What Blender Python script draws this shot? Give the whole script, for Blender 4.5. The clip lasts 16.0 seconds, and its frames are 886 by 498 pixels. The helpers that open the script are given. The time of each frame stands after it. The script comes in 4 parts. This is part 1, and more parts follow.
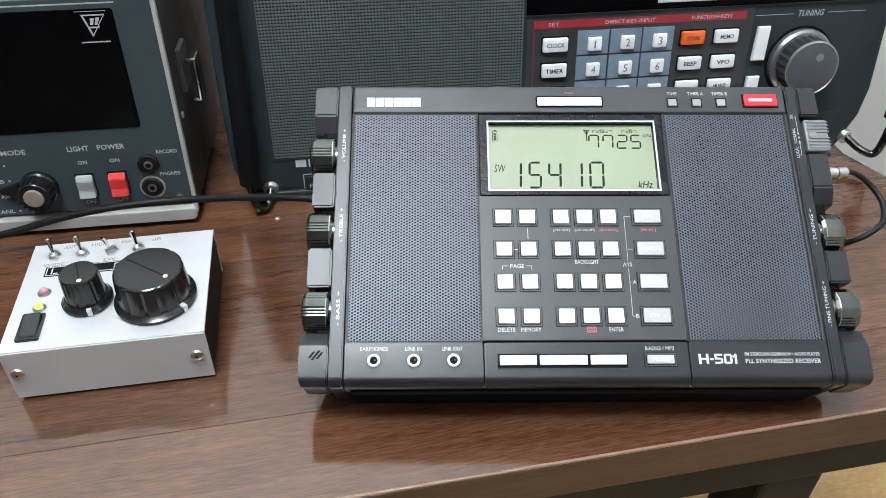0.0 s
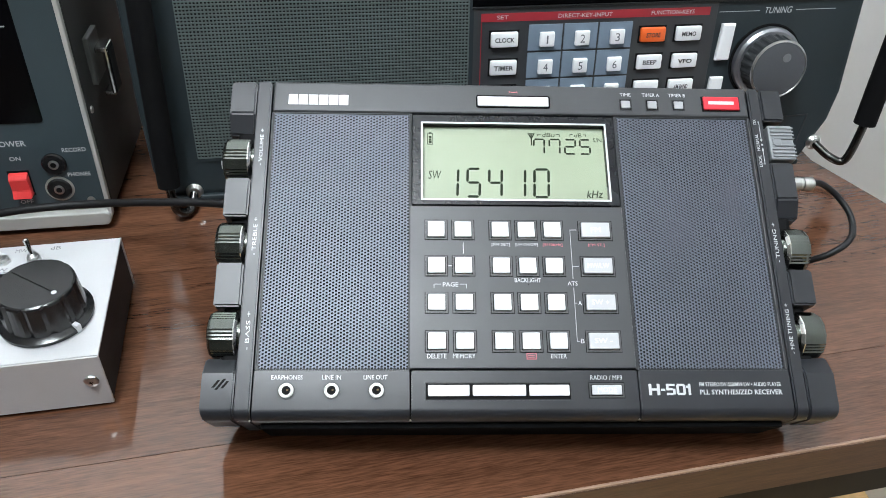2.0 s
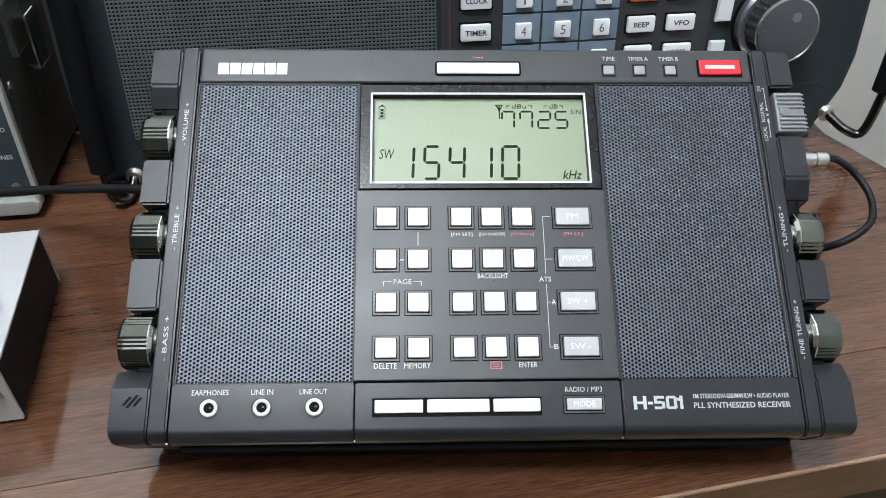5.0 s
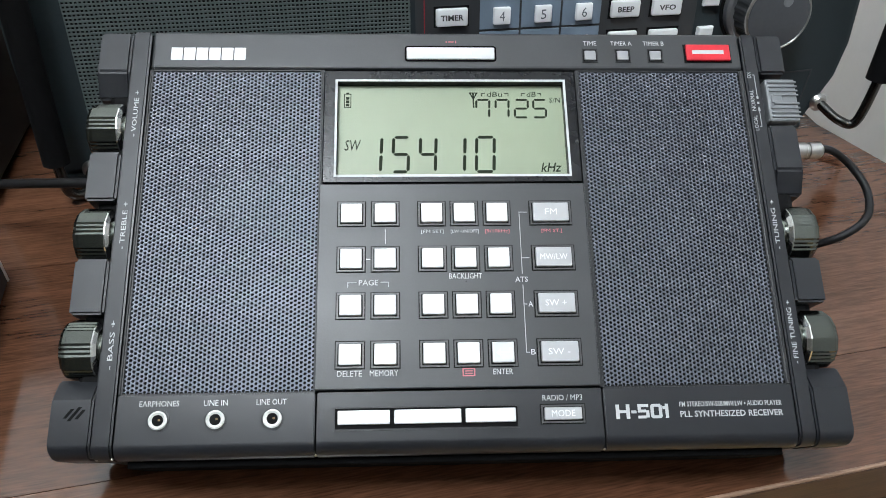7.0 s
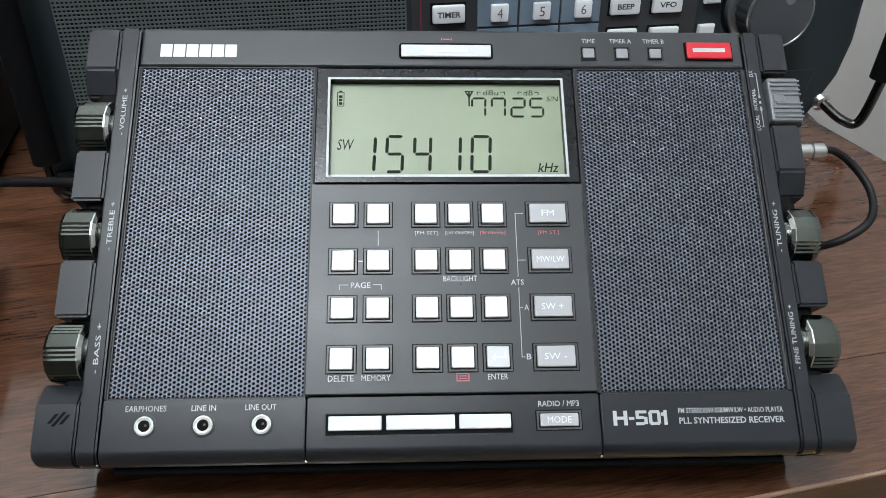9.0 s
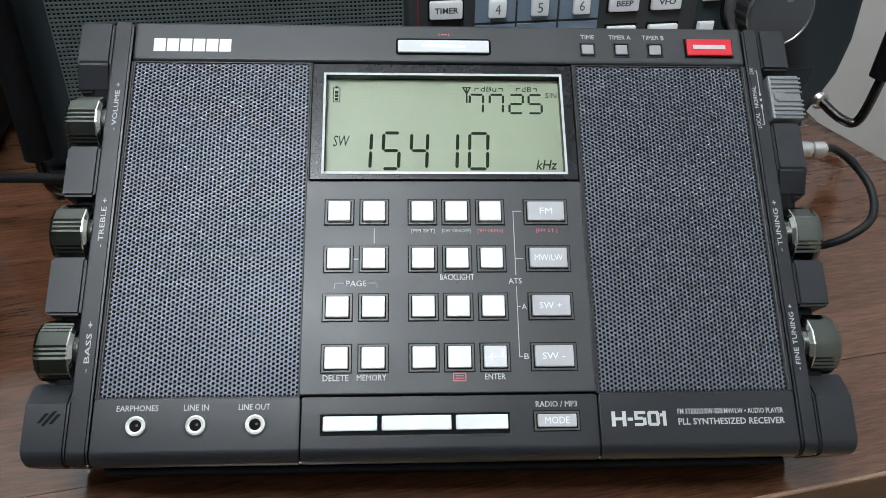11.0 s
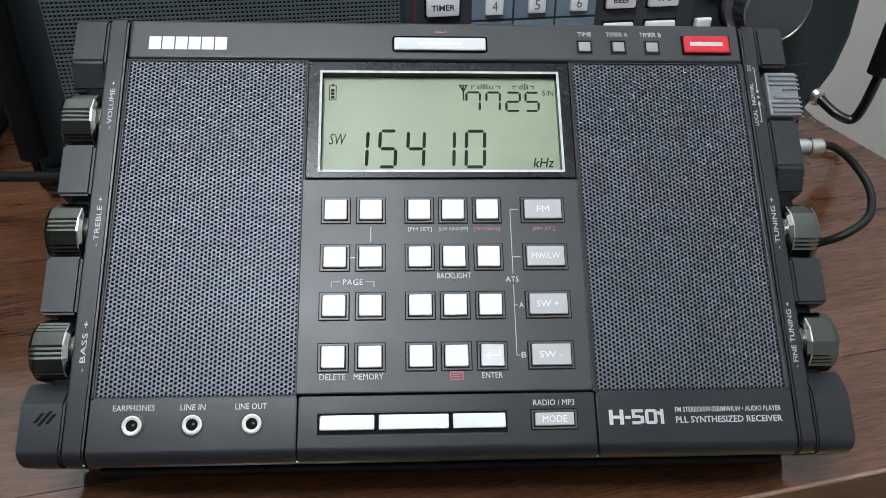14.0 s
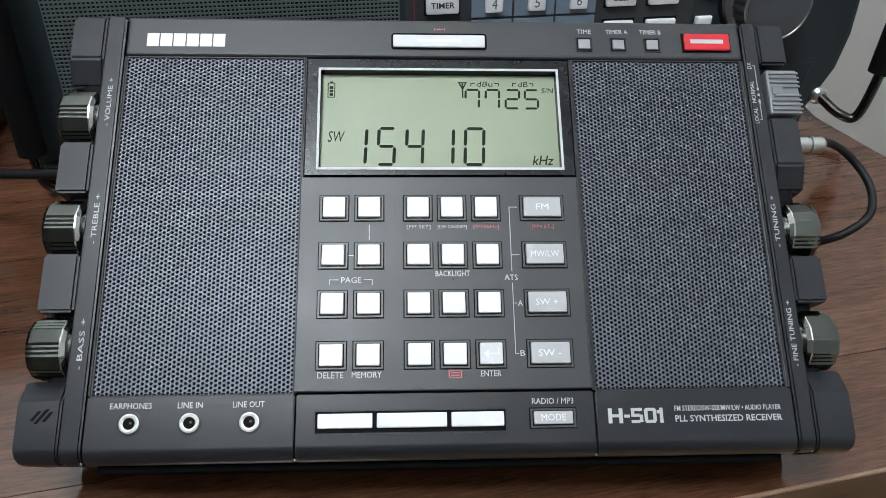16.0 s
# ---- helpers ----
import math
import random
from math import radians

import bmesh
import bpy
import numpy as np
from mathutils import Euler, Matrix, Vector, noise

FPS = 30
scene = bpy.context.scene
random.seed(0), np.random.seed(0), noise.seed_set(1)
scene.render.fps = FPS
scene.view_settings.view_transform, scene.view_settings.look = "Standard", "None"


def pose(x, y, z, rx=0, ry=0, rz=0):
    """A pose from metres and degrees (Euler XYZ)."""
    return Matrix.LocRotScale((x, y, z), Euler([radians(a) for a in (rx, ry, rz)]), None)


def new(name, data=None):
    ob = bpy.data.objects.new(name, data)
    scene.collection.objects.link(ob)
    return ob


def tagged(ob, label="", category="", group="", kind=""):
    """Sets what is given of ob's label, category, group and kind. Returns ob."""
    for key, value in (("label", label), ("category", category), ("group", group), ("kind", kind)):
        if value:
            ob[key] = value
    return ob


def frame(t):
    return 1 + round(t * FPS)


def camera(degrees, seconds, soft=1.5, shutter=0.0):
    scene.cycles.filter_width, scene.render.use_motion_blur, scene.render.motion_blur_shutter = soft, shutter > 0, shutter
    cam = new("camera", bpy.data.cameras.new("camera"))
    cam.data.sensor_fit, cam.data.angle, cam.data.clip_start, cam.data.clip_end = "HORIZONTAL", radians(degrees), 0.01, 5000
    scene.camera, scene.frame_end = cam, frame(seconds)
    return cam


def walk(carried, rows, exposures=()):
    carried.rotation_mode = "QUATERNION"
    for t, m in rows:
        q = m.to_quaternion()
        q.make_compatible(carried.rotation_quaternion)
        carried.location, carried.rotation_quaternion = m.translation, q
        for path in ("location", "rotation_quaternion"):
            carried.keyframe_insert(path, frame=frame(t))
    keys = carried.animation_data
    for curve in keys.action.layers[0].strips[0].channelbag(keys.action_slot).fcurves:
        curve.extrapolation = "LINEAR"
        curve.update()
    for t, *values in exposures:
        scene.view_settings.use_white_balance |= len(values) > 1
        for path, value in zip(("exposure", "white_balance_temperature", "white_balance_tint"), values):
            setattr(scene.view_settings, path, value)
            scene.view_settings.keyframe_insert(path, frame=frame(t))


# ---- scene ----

# ---- camera and its path, in the tilted frame of the receiver's face ----
RADIO = pose(0, 0, 0.0384, -59.6, 0, 0)
cam = camera(59.0, 16.0, soft=0.9)
PATH = [
    (0, 0.02606, -0.36452, -0.07478, -0.946, 19.625, -0.474),
    (0.5, 0.02669, -0.35732, -0.07074, -1.180, 19.610, -0.661),
    (1, 0.03340, -0.34757, -0.06481, -2.225, 19.625, -1.043),
    (1.5, 0.04315, -0.33936, -0.05905, -2.604, 19.541, -0.696),
    (2, 0.04890, -0.33079, -0.05343, -2.835, 19.323, -0.595),
    (2.5, 0.05476, -0.32348, -0.04885, -2.658, 19.020, -0.333),
    (3, 0.05812, -0.31496, -0.04606, -2.314, 18.663, -0.270),
    (3.5, 0.06218, -0.30693, -0.04160, -2.011, 18.428, -0.513),
    (4, 0.06552, -0.29802, -0.03857, -1.833, 18.222, -0.682),
    (4.5, 0.06969, -0.29204, -0.03606, -1.937, 18.065, -0.800),
    (7, 0.08143, -0.26833, -0.02546, -2.891, 17.325, -1.375),
    (7.5, 0.08229, -0.26524, -0.02414, -2.954, 17.300, -1.100),
    (8, 0.08241, -0.26370, -0.02294, -3.020, 17.184, -1.073),
    (8.5, 0.08369, -0.26288, -0.02302, -2.887, 17.239, -1.129),
    (9, 0.08413, -0.26293, -0.02242, -2.813, 17.195, -1.185),
    (11.5, 0.08399, -0.25899, -0.02146, -3.154, 17.074, -1.079),
    (12, 0.08487, -0.25908, -0.02126, -3.145, 17.040, -1.171),
    (12.5, 0.08451, -0.25844, -0.02120, -3.168, 16.968, -1.278),
    (13, 0.08490, -0.25883, -0.02086, -3.186, 16.876, -1.303),
    (13.5, 0.08548, -0.25912, -0.02078, -3.154, 16.841, -1.265),
    (14, 0.08458, -0.25890, -0.02079, -3.233, 16.847, -1.263),
    (14.5, 0.08399, -0.25828, -0.02099, -3.322, 16.863, -1.254),
    (15, 0.08478, -0.25810, -0.02096, -3.150, 16.825, -1.181),
    (15.5, 0.08472, -0.25793, -0.02099, -3.189, 16.789, -1.186),
    (16, 0.08532, -0.25773, -0.02104, -3.179, 16.815, -1.174),
]
walk(cam, [(t, RADIO @ pose(x, y, z, 90 + pitch, 0, yaw) @ pose(0, 0, 0, 0, 0, roll)) for t, x, y, z, yaw, pitch, roll in PATH],
     exposures=[(0, 0.45), (2, 0.42), (4, 0.31), (4.7, 0.22), (7, 0.00), (9, -0.16), (12, -0.22), (16, -0.23)])

# ---- light ----
world = bpy.data.worlds.new("world")
scene.world = world
world.use_nodes = True
world.node_tree.nodes["Background"].inputs[1].default_value = 0.0


LAMP_X, LAMP_Y = -0.17, -0.31            # where the ceiling lamp hangs
LAMP_Z, LAMP_R, LAMP_GLOW = 1.43, 0.20, 43.0   # an opal globe under the ceiling lights the room


# ---- materials ----
def mat(name, colour, rough=0.5, metal=0.0, vary=0.12, scale=40.0, bump=0.0, bump_scale=600.0, spec=0.5, coat=0.0, rvary=0.08):
    """A surface with two scales of variation in colour and gloss, and a fine relief."""
    m = bpy.data.materials.new(name)
    m.use_nodes = True
    nt = m.node_tree
    n, l = nt.nodes, nt.links
    b = n["Principled BSDF"]
    tc = n.new("ShaderNodeTexCoord")
    big = n.new("ShaderNodeTexNoise")
    big.inputs["Scale"].default_value, big.inputs["Detail"].default_value = scale, 6
    fine = n.new("ShaderNodeTexNoise")
    fine.inputs["Scale"].default_value, fine.inputs["Detail"].default_value = bump_scale, 3
    for t in (big, fine):
        l.new(tc.outputs["Object"], t.inputs["Vector"])
    add = n.new("ShaderNodeMath")
    add.operation = "MULTIPLY_ADD"
    l.new(fine.outputs["Fac"], add.inputs[0])
    add.inputs[1].default_value = 0.4
    l.new(big.outputs["Fac"], add.inputs[2])
    ramp = n.new("ShaderNodeValToRGB")
    ramp.color_ramp.elements[0].position, ramp.color_ramp.elements[1].position = 0.35, 1.05
    ramp.color_ramp.elements[0].color = (*[c * (1 - vary) for c in colour], 1)
    ramp.color_ramp.elements[1].color = (*[min(1, c * (1 + vary)) for c in colour], 1)
    l.new(add.outputs[0], ramp.inputs[0])
    l.new(ramp.outputs[0], b.inputs["Base Color"])
    mr = n.new("ShaderNodeMapRange")
    mr.inputs["To Min"].default_value, mr.inputs["To Max"].default_value = max(0.02, rough - rvary), min(1, rough + rvary)
    l.new(big.outputs["Fac"], mr.inputs["Value"])
    l.new(mr.outputs["Result"], b.inputs["Roughness"])
    b.inputs["Metallic"].default_value = metal
    b.inputs["Specular IOR Level"].default_value = spec
    b.inputs["Coat Weight"].default_value = coat
    if bump:
        bp = n.new("ShaderNodeBump")
        bp.inputs["Strength"].default_value, bp.inputs["Distance"].default_value = bump, 0.0003
        l.new(fine.outputs["Fac"], bp.inputs["Height"])
        l.new(bp.outputs["Normal"], b.inputs["Normal"])
    return m


def wood(name, dark, light, axis_turn, rough=0.35, cross=60.0, along=3.0, spec=0.5):
    m = bpy.data.materials.new(name)
    m.use_nodes = True
    n, l = m.node_tree.nodes, m.node_tree.links
    b = n["Principled BSDF"]
    tc, mp = n.new("ShaderNodeTexCoord"), n.new("ShaderNodeMapping")
    mp.inputs["Rotation"].default_value = (0, 0, radians(-axis_turn))
    mp.inputs["Scale"].default_value = (along, cross, cross)
    oi, shift = n.new("ShaderNodeObjectInfo"), n.new("ShaderNodeVectorMath")
    shift.operation = "MULTIPLY_ADD"
    l.new(oi.outputs["Random"], shift.inputs[0])
    shift.inputs[1].default_value = (0.7, 0.9, 0.5)
    l.new(tc.outputs["Object"], shift.inputs[2])
    l.new(shift.outputs[0], mp.inputs["Vector"])
    grain, broad, pore = n.new("ShaderNodeTexNoise"), n.new("ShaderNodeTexNoise"), n.new("ShaderNodeTexNoise")
    mp2 = n.new("ShaderNodeMapping")
    mp2.inputs["Rotation"].default_value = (0, 0, radians(-axis_turn))
    mp2.inputs["Scale"].default_value = (along * 0.6, cross * 0.12, cross * 0.12)
    l.new(shift.outputs[0], mp2.inputs["Vector"])
    mp3 = n.new("ShaderNodeMapping")
    mp3.inputs["Rotation"].default_value = (0, 0, radians(-axis_turn))
    mp3.inputs["Scale"].default_value = (along * 34, cross * 22, cross * 22)
    l.new(shift.outputs[0], mp3.inputs["Vector"])
    grain.inputs["Scale"].default_value, grain.inputs["Detail"].default_value, grain.inputs["Distortion"].default_value = 3.0, 6, 0.6
    broad.inputs["Scale"].default_value, broad.inputs["Detail"].default_value = 3.0, 3
    pore.inputs["Scale"].default_value, pore.inputs["Detail"].default_value = 1.0, 2
    l.new(mp.outputs[0], grain.inputs["Vector"])
    l.new(mp2.outputs[0], broad.inputs["Vector"])
    l.new(mp3.outputs[0], pore.inputs["Vector"])
    a = n.new("ShaderNodeMath")
    a.operation = "ADD"
    l.new(grain.outputs["Fac"], a.inputs[0])
    l.new(broad.outputs["Fac"], a.inputs[1])
    c = n.new("ShaderNodeMath")
    c.operation = "MULTIPLY_ADD"
    l.new(pore.outputs["Fac"], c.inputs[0])
    c.inputs[1].default_value = 1.35
    l.new(a.outputs[0], c.inputs[2])
    ramp = n.new("ShaderNodeValToRGB")
    ramp.color_ramp.elements[0].position, ramp.color_ramp.elements[1].position = 0.9, 1.65
    mid = ramp.color_ramp.elements.new(1.0)
    ramp.color_ramp.elements[0].position = 0.0
    sc = n.new("ShaderNodeMapRange")
    sc.inputs["From Min"].default_value, sc.inputs["From Max"].default_value = 1.22, 2.14
    l.new(c.outputs[0], sc.inputs["Value"])
    ramp.color_ramp.elements[0].color = (*dark, 1)
    ramp.color_ramp.elements[1].color = (*[(p + q) / 2 for p, q in zip(dark, light)], 1)
    ramp.color_ramp.elements[1].position = 0.5
    ramp.color_ramp.elements[2].color, ramp.color_ramp.elements[2].position = (*light, 1), 1.0
    l.new(sc.outputs["Result"], ramp.inputs[0])
    tone, gain = n.new("ShaderNodeHueSaturation"), n.new("ShaderNodeMapRange")
    gain.inputs["To Min"].default_value, gain.inputs["To Max"].default_value = 0.85, 1.2
    l.new(oi.outputs["Random"], gain.inputs["Value"])
    l.new(gain.outputs["Result"], tone.inputs["Value"])
    l.new(ramp.outputs[0], tone.inputs["Color"])
    l.new(tone.outputs[0], b.inputs["Base Color"])
    b.inputs["Roughness"].default_value = rough
    b.inputs["Specular IOR Level"].default_value = spec
    bp = n.new("ShaderNodeBump")
    bp.inputs["Strength"].default_value, bp.inputs["Distance"].default_value = 0.05, 0.0003
    l.new(c.outputs[0], bp.inputs["Height"])
    l.new(bp.outputs["Normal"], b.inputs["Normal"])
    return m


BLACK = mat("black_plastic", (0.0095, 0.0108, 0.0145), 0.37, spec=0.48, bump=0.06, bump_scale=2500)
BLACK_SMOOTH = mat("black_plastic_smooth", (0.017, 0.018, 0.020), 0.40, spec=0.35)
PANEL = mat("panel_dark", (0.0345, 0.0365, 0.0400), 0.40, spec=0.5, bump=0.08, bump_scale=1800)
# near black; also paints the shade in the key grooves and wells
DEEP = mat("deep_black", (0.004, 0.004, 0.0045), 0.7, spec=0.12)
GLOSS = mat("gloss_black", (0.002, 0.002, 0.0025), 0.14, vary=0.3, spec=0.06)
BEZEL = mat("black_bezel", (0.0075, 0.0080, 0.0100), 0.25, vary=0.2, spec=0.3)
GRILLE = mat("grille_steel", (0.138, 0.150, 0.184), 0.46, metal=0.4, bump=0.1)
CHROME = mat("chrome", (0.72, 0.73, 0.72), 0.16, metal=1.0, vary=0.06)
GUNMETAL = mat("gunmetal", (0.14, 0.153, 0.140), 0.20, metal=1.0, vary=0.1)
STEEL = mat("steel_screw", (0.55, 0.55, 0.54), 0.3, metal=1.0)
ALU = mat("brushed_aluminium", (0.57, 0.575, 0.59), 0.42, metal=0.35, vary=0.05, bump=0.15, bump_scale=1200)
KEYWHITE = mat("key_white", (0.80, 0.81, 0.83), 0.4, vary=0.04)
KEYPALE = mat("key_pale", (0.66, 0.67, 0.69), 0.4, vary=0.04)
KEYGREY = mat("key_grey", (0.45, 0.455, 0.47), 0.4, vary=0.04)
PRINT = mat("print_white", (0.52, 0.53, 0.54), 0.5, vary=0.03)
PRINTGREY = mat("print_grey", (0.42, 0.43, 0.44), 0.5, vary=0.03)
SILK = mat("silkscreen_grey", (0.20, 0.205, 0.215), 0.5, vary=0.05)
PRINTRED = mat("print_red", (0.50, 0.12, 0.14), 0.5, vary=0.05)
PRINTDARK = mat("print_dark", (0.03, 0.03, 0.035), 0.5)
RED = mat("red_plastic", (0.62, 0.015, 0.03), 0.35, vary=0.06)
SWRED = mat("switch_red", (0.62, 0.04, 0.04), 0.4, vary=0.08)
ORANGE = mat("orange_key", (0.75, 0.12, 0.02), 0.4, vary=0.06)
REDBAND = mat("red_band", (0.30, 0.02, 0.03), 0.45, vary=0.1)
BLUEGREY = mat("blue_grey_block", (0.16, 0.21, 0.27), 0.45, vary=0.06)
LCD = mat("lcd_green", (0.320, 0.372, 0.255), 0.42, vary=0.03, spec=0.5)
LCDINK = mat("lcd_ink", (0.020, 0.028, 0.016), 0.6, spec=0.1)
DARKGREY = mat("dark_grey_plastic", (0.0195, 0.0285, 0.0330), 0.5, spec=0.35, bump=0.3, bump_scale=1600)
SLATE = mat("slate_panel", (0.031, 0.048, 0.056), 0.5, bump=0.2, bump_scale=1500)
CASE = mat("painted_steel_case", (0.040, 0.042, 0.040), 0.5, spec=0.3, bump=0.3, bump_scale=900)
RIM = mat("silver_rim", (0.46, 0.46, 0.44), 0.4, metal=0.3, vary=0.05)
MESHGREY = mat("mesh_grey", (0.118, 0.142, 0.142), 0.5, metal=0.3)
RIDGE = mat("key_ridge", (0.058, 0.058, 0.060), 0.36, vary=0.06)
BRASS = mat("brass_contact", (0.16, 0.11, 0.06), 0.4, metal=0.8)
RINGMETAL = mat("nickel_ring", (0.82, 0.82, 0.80), 0.28, metal=0.25)
RIBDARK = mat("dark_ribs", (0.07, 0.075, 0.08), 0.35, metal=0.7)
SWITCHGREY = mat("switch_grey", (0.18, 0.19, 0.20), 0.45, vary=0.06)
SILVERKNOB = mat("silver_knob", (0.30, 0.31, 0.33), 0.32, metal=0.8)
KNOBFACE = mat("knob_face_grey", (0.085, 0.092, 0.105), 0.4, metal=0.4)
# near black for the slab that stands in for shadow under the radio
LIPSHADOW = mat("under_shadow_black", (0.003, 0.003, 0.0033), 0.85, spec=0.06)
RUBBER = mat("black_rubber", (0.007, 0.007, 0.008), 0.5, spec=0.3, bump=0.2)
DARKCHROME = mat("dark_chrome", (0.10, 0.10, 0.098), 0.25, metal=1.0, vary=0.1)
TIMERGREY = mat("timer_key_grey", (0.30, 0.305, 0.32), 0.4, vary=0.05)
BAKELITE = mat("black_bakelite", (0.010, 0.010, 0.011), 0.22, vary=0.2)
FOAM = mat("foam_grip", (0.004, 0.004, 0.0045), 0.8, spec=0.12, bump=0.6, bump_scale=1500)
WALLGREY = mat("white_painted_wall", (0.85, 0.85, 0.84), 0.8, vary=0.05, scale=3, bump=0.2, bump_scale=200)
WALLDARK = mat("grey_wall", (0.17, 0.17, 0.165), 0.8, vary=0.05, scale=3, bump=0.2, bump_scale=200)
WALL = mat("white_wall", (0.62, 0.62, 0.62), 0.8, vary=0.03, scale=3, bump=0.2, bump_scale=200)
CEIL = mat("white_ceiling", (0.50, 0.50, 0.495), 0.85, vary=0.02, scale=2)
DESKWOOD = wood("walnut_laminate", (0.046, 0.0180, 0.0098), (0.138, 0.0610, 0.0335), 10.2, rough=0.10, spec=0.75)
EDGEWOOD = wood("walnut_edge_band", (0.042, 0.018, 0.010), (0.105, 0.050, 0.028), 10.2, rough=0.5)
ARRIS = wood("worn_arris", (0.24, 0.14, 0.09), (0.36, 0.22, 0.15), 9.0, rough=0.5)
FLOORWOOD = wood("light_floor_wood", (0.55, 0.34, 0.15), (0.72, 0.50, 0.25), 60.0, cross=12)
DARKMETAL = mat("dark_metal", (0.010, 0.010, 0.011), 0.55, spec=0.2, bump=0.2)


def emitter(name, colour, strength):
    m = mat(name, colour, 0.3)
    b = m.node_tree.nodes["Principled BSDF"]
    b.inputs["Emission Color"].default_value = (*colour, 1)
    b.inputs["Emission Strength"].default_value = strength
    return m


LEDGREEN = emitter("led_green", (0.30, 0.85, 0.04), 3.0)
LEDRED = mat("led_red", (0.80, 0.30, 0.36), 0.3)
LAMPGLOW = emitter("opal_lamp_globe", (0.870, 0.945, 1.0), LAMP_GLOW)
GLASS = bpy.data.materials.new("clear_window")
GLASS.use_nodes = True
_g = GLASS.node_tree.nodes["Principled BSDF"]
_g.inputs["Transmission Weight"].default_value, _g.inputs["Roughness"].default_value, _g.inputs["IOR"].default_value = 1.0, 0.02, 1.03


# ---- mesh helpers ----
MM = 0.001


def thing(name, m, label, category, group="", kind=""):
    ob = new(name)
    ob.matrix_world = m
    return tagged(ob, label, category, group, kind)


def part(name, bm, material, parent, label="", smooth=False):
    me = bpy.data.meshes.new(name)
    bmesh.ops.recalc_face_normals(bm, faces=bm.faces)
    bm.to_mesh(me)
    bm.free()
    me.materials.append(material)
    if smooth:
        for p in me.polygons:
            p.use_smooth = True
        me.set_sharp_from_angle(angle=radians(28))
    ob = new(name, me)
    ob.parent = parent
    if label:
        tagged(ob, label)
    return ob


def raw(name, verts, faces, material, parent, label=""):
    me = bpy.data.meshes.new(name)
    me.from_pydata(verts, [], faces)
    me.materials.append(material)
    ob = new(name, me)
    ob.parent = parent
    if label:
        tagged(ob, label)
    return ob


def solid(x0, x1, y0, y1, z0, z1, bevel=0.0, seg=2, bm=None):
    """A box with rounded edges, in metres."""
    own = bmesh.new()
    bmesh.ops.create_cube(own, size=1)
    for v in own.verts:
        v.co = Vector(((x0 + x1) / 2 + v.co.x * (x1 - x0), (y0 + y1) / 2 + v.co.y * (y1 - y0), (z0 + z1) / 2 + v.co.z * (z1 - z0)))
    if bevel:
        bmesh.ops.bevel(own, geom=list(own.edges), offset=bevel, segments=seg, profile=0.5, affect="EDGES")
    if bm is None:
        return own
    return merge(bm, own)


def merge(bm, other):
    me = bpy.data.meshes.new("tmp")
    other.to_mesh(me)
    other.free()
    bm.from_mesh(me)
    bpy.data.meshes.remove(me)
    return bm


def plate(u0, u1, v0, v1, back, front, bevel=0.3, seg=2, bm=None):
    """A plate on a face: across, up, and how far it stands out from the face, in mm."""
    return solid(u0 * MM, u1 * MM, -front * MM, -back * MM, v0 * MM, v1 * MM, bevel * MM, seg, bm)


def prism(outline, y0, y1, bevel=0.0, seg=2):
    """An outline in (x, z) metres drawn out from y0 to y1."""
    bm = bmesh.new()
    a = [bm.verts.new((x, y0, z)) for x, z in outline]
    b = [bm.verts.new((x, y1, z)) for x, z in outline]
    bm.faces.new(a)
    bm.faces.new(b[::-1])
    n = len(a)
    for i in range(n):
        bm.faces.new((a[i], b[i], b[(i + 1) % n], a[(i + 1) % n]))
    bmesh.ops.recalc_face_normals(bm, faces=bm.faces)
    if bevel:
        bmesh.ops.bevel(bm, geom=[e for e in bm.edges if abs(e.verts[0].co.y - e.verts[1].co.y) < 1e-7], offset=bevel, segments=seg, profile=0.5, affect="EDGES")
    return bm


def rounded(x0, x1, z0, z1, r, n=6):
    pts = []
    for cx, cz, a0 in ((x1 - r, z1 - r, 0), (x0 + r, z1 - r, 90), (x0 + r, z0 + r, 180), (x1 - r, z0 + r, 270)):
        for i in range(n + 1):
            a = radians(a0 + 90 * i / n)
            pts.append((cx + r * math.cos(a), cz + r * math.sin(a)))
    return pts


def turned(profile, m, n=32, bm=None):
    """A body turned round its own z from (radius, height) pairs, closed at both ends, laid by the pose m."""
    own = bm or bmesh.new()
    rings = [[own.verts.new(m @ Vector((r * math.cos(2 * math.pi * i / n), r * math.sin(2 * math.pi * i / n), h))) for i in range(n)] for r, h in profile]
    for a, b in zip(rings, rings[1:]):
        for i in range(n):
            own.faces.new((a[i], a[(i + 1) % n], b[(i + 1) % n], b[i]))
    own.faces.new(rings[0][::-1])
    own.faces.new(rings[-1])
    return own


def frame_ring(u0, u1, v0, v1, w, back, front, bm=None):
    """A square ring on a face, in mm, of wall width w."""
    own = bm or bmesh.new()
    for a, b, c, d in ((u0, u1, v1 - w, v1), (u0, u1, v0, v0 + w), (u0, u0 + w, v0 + w, v1 - w), (u1 - w, u1, v0 + w, v1 - w)):
        plate(a, b, c, d, back, front, 0, 2, own)
    return own


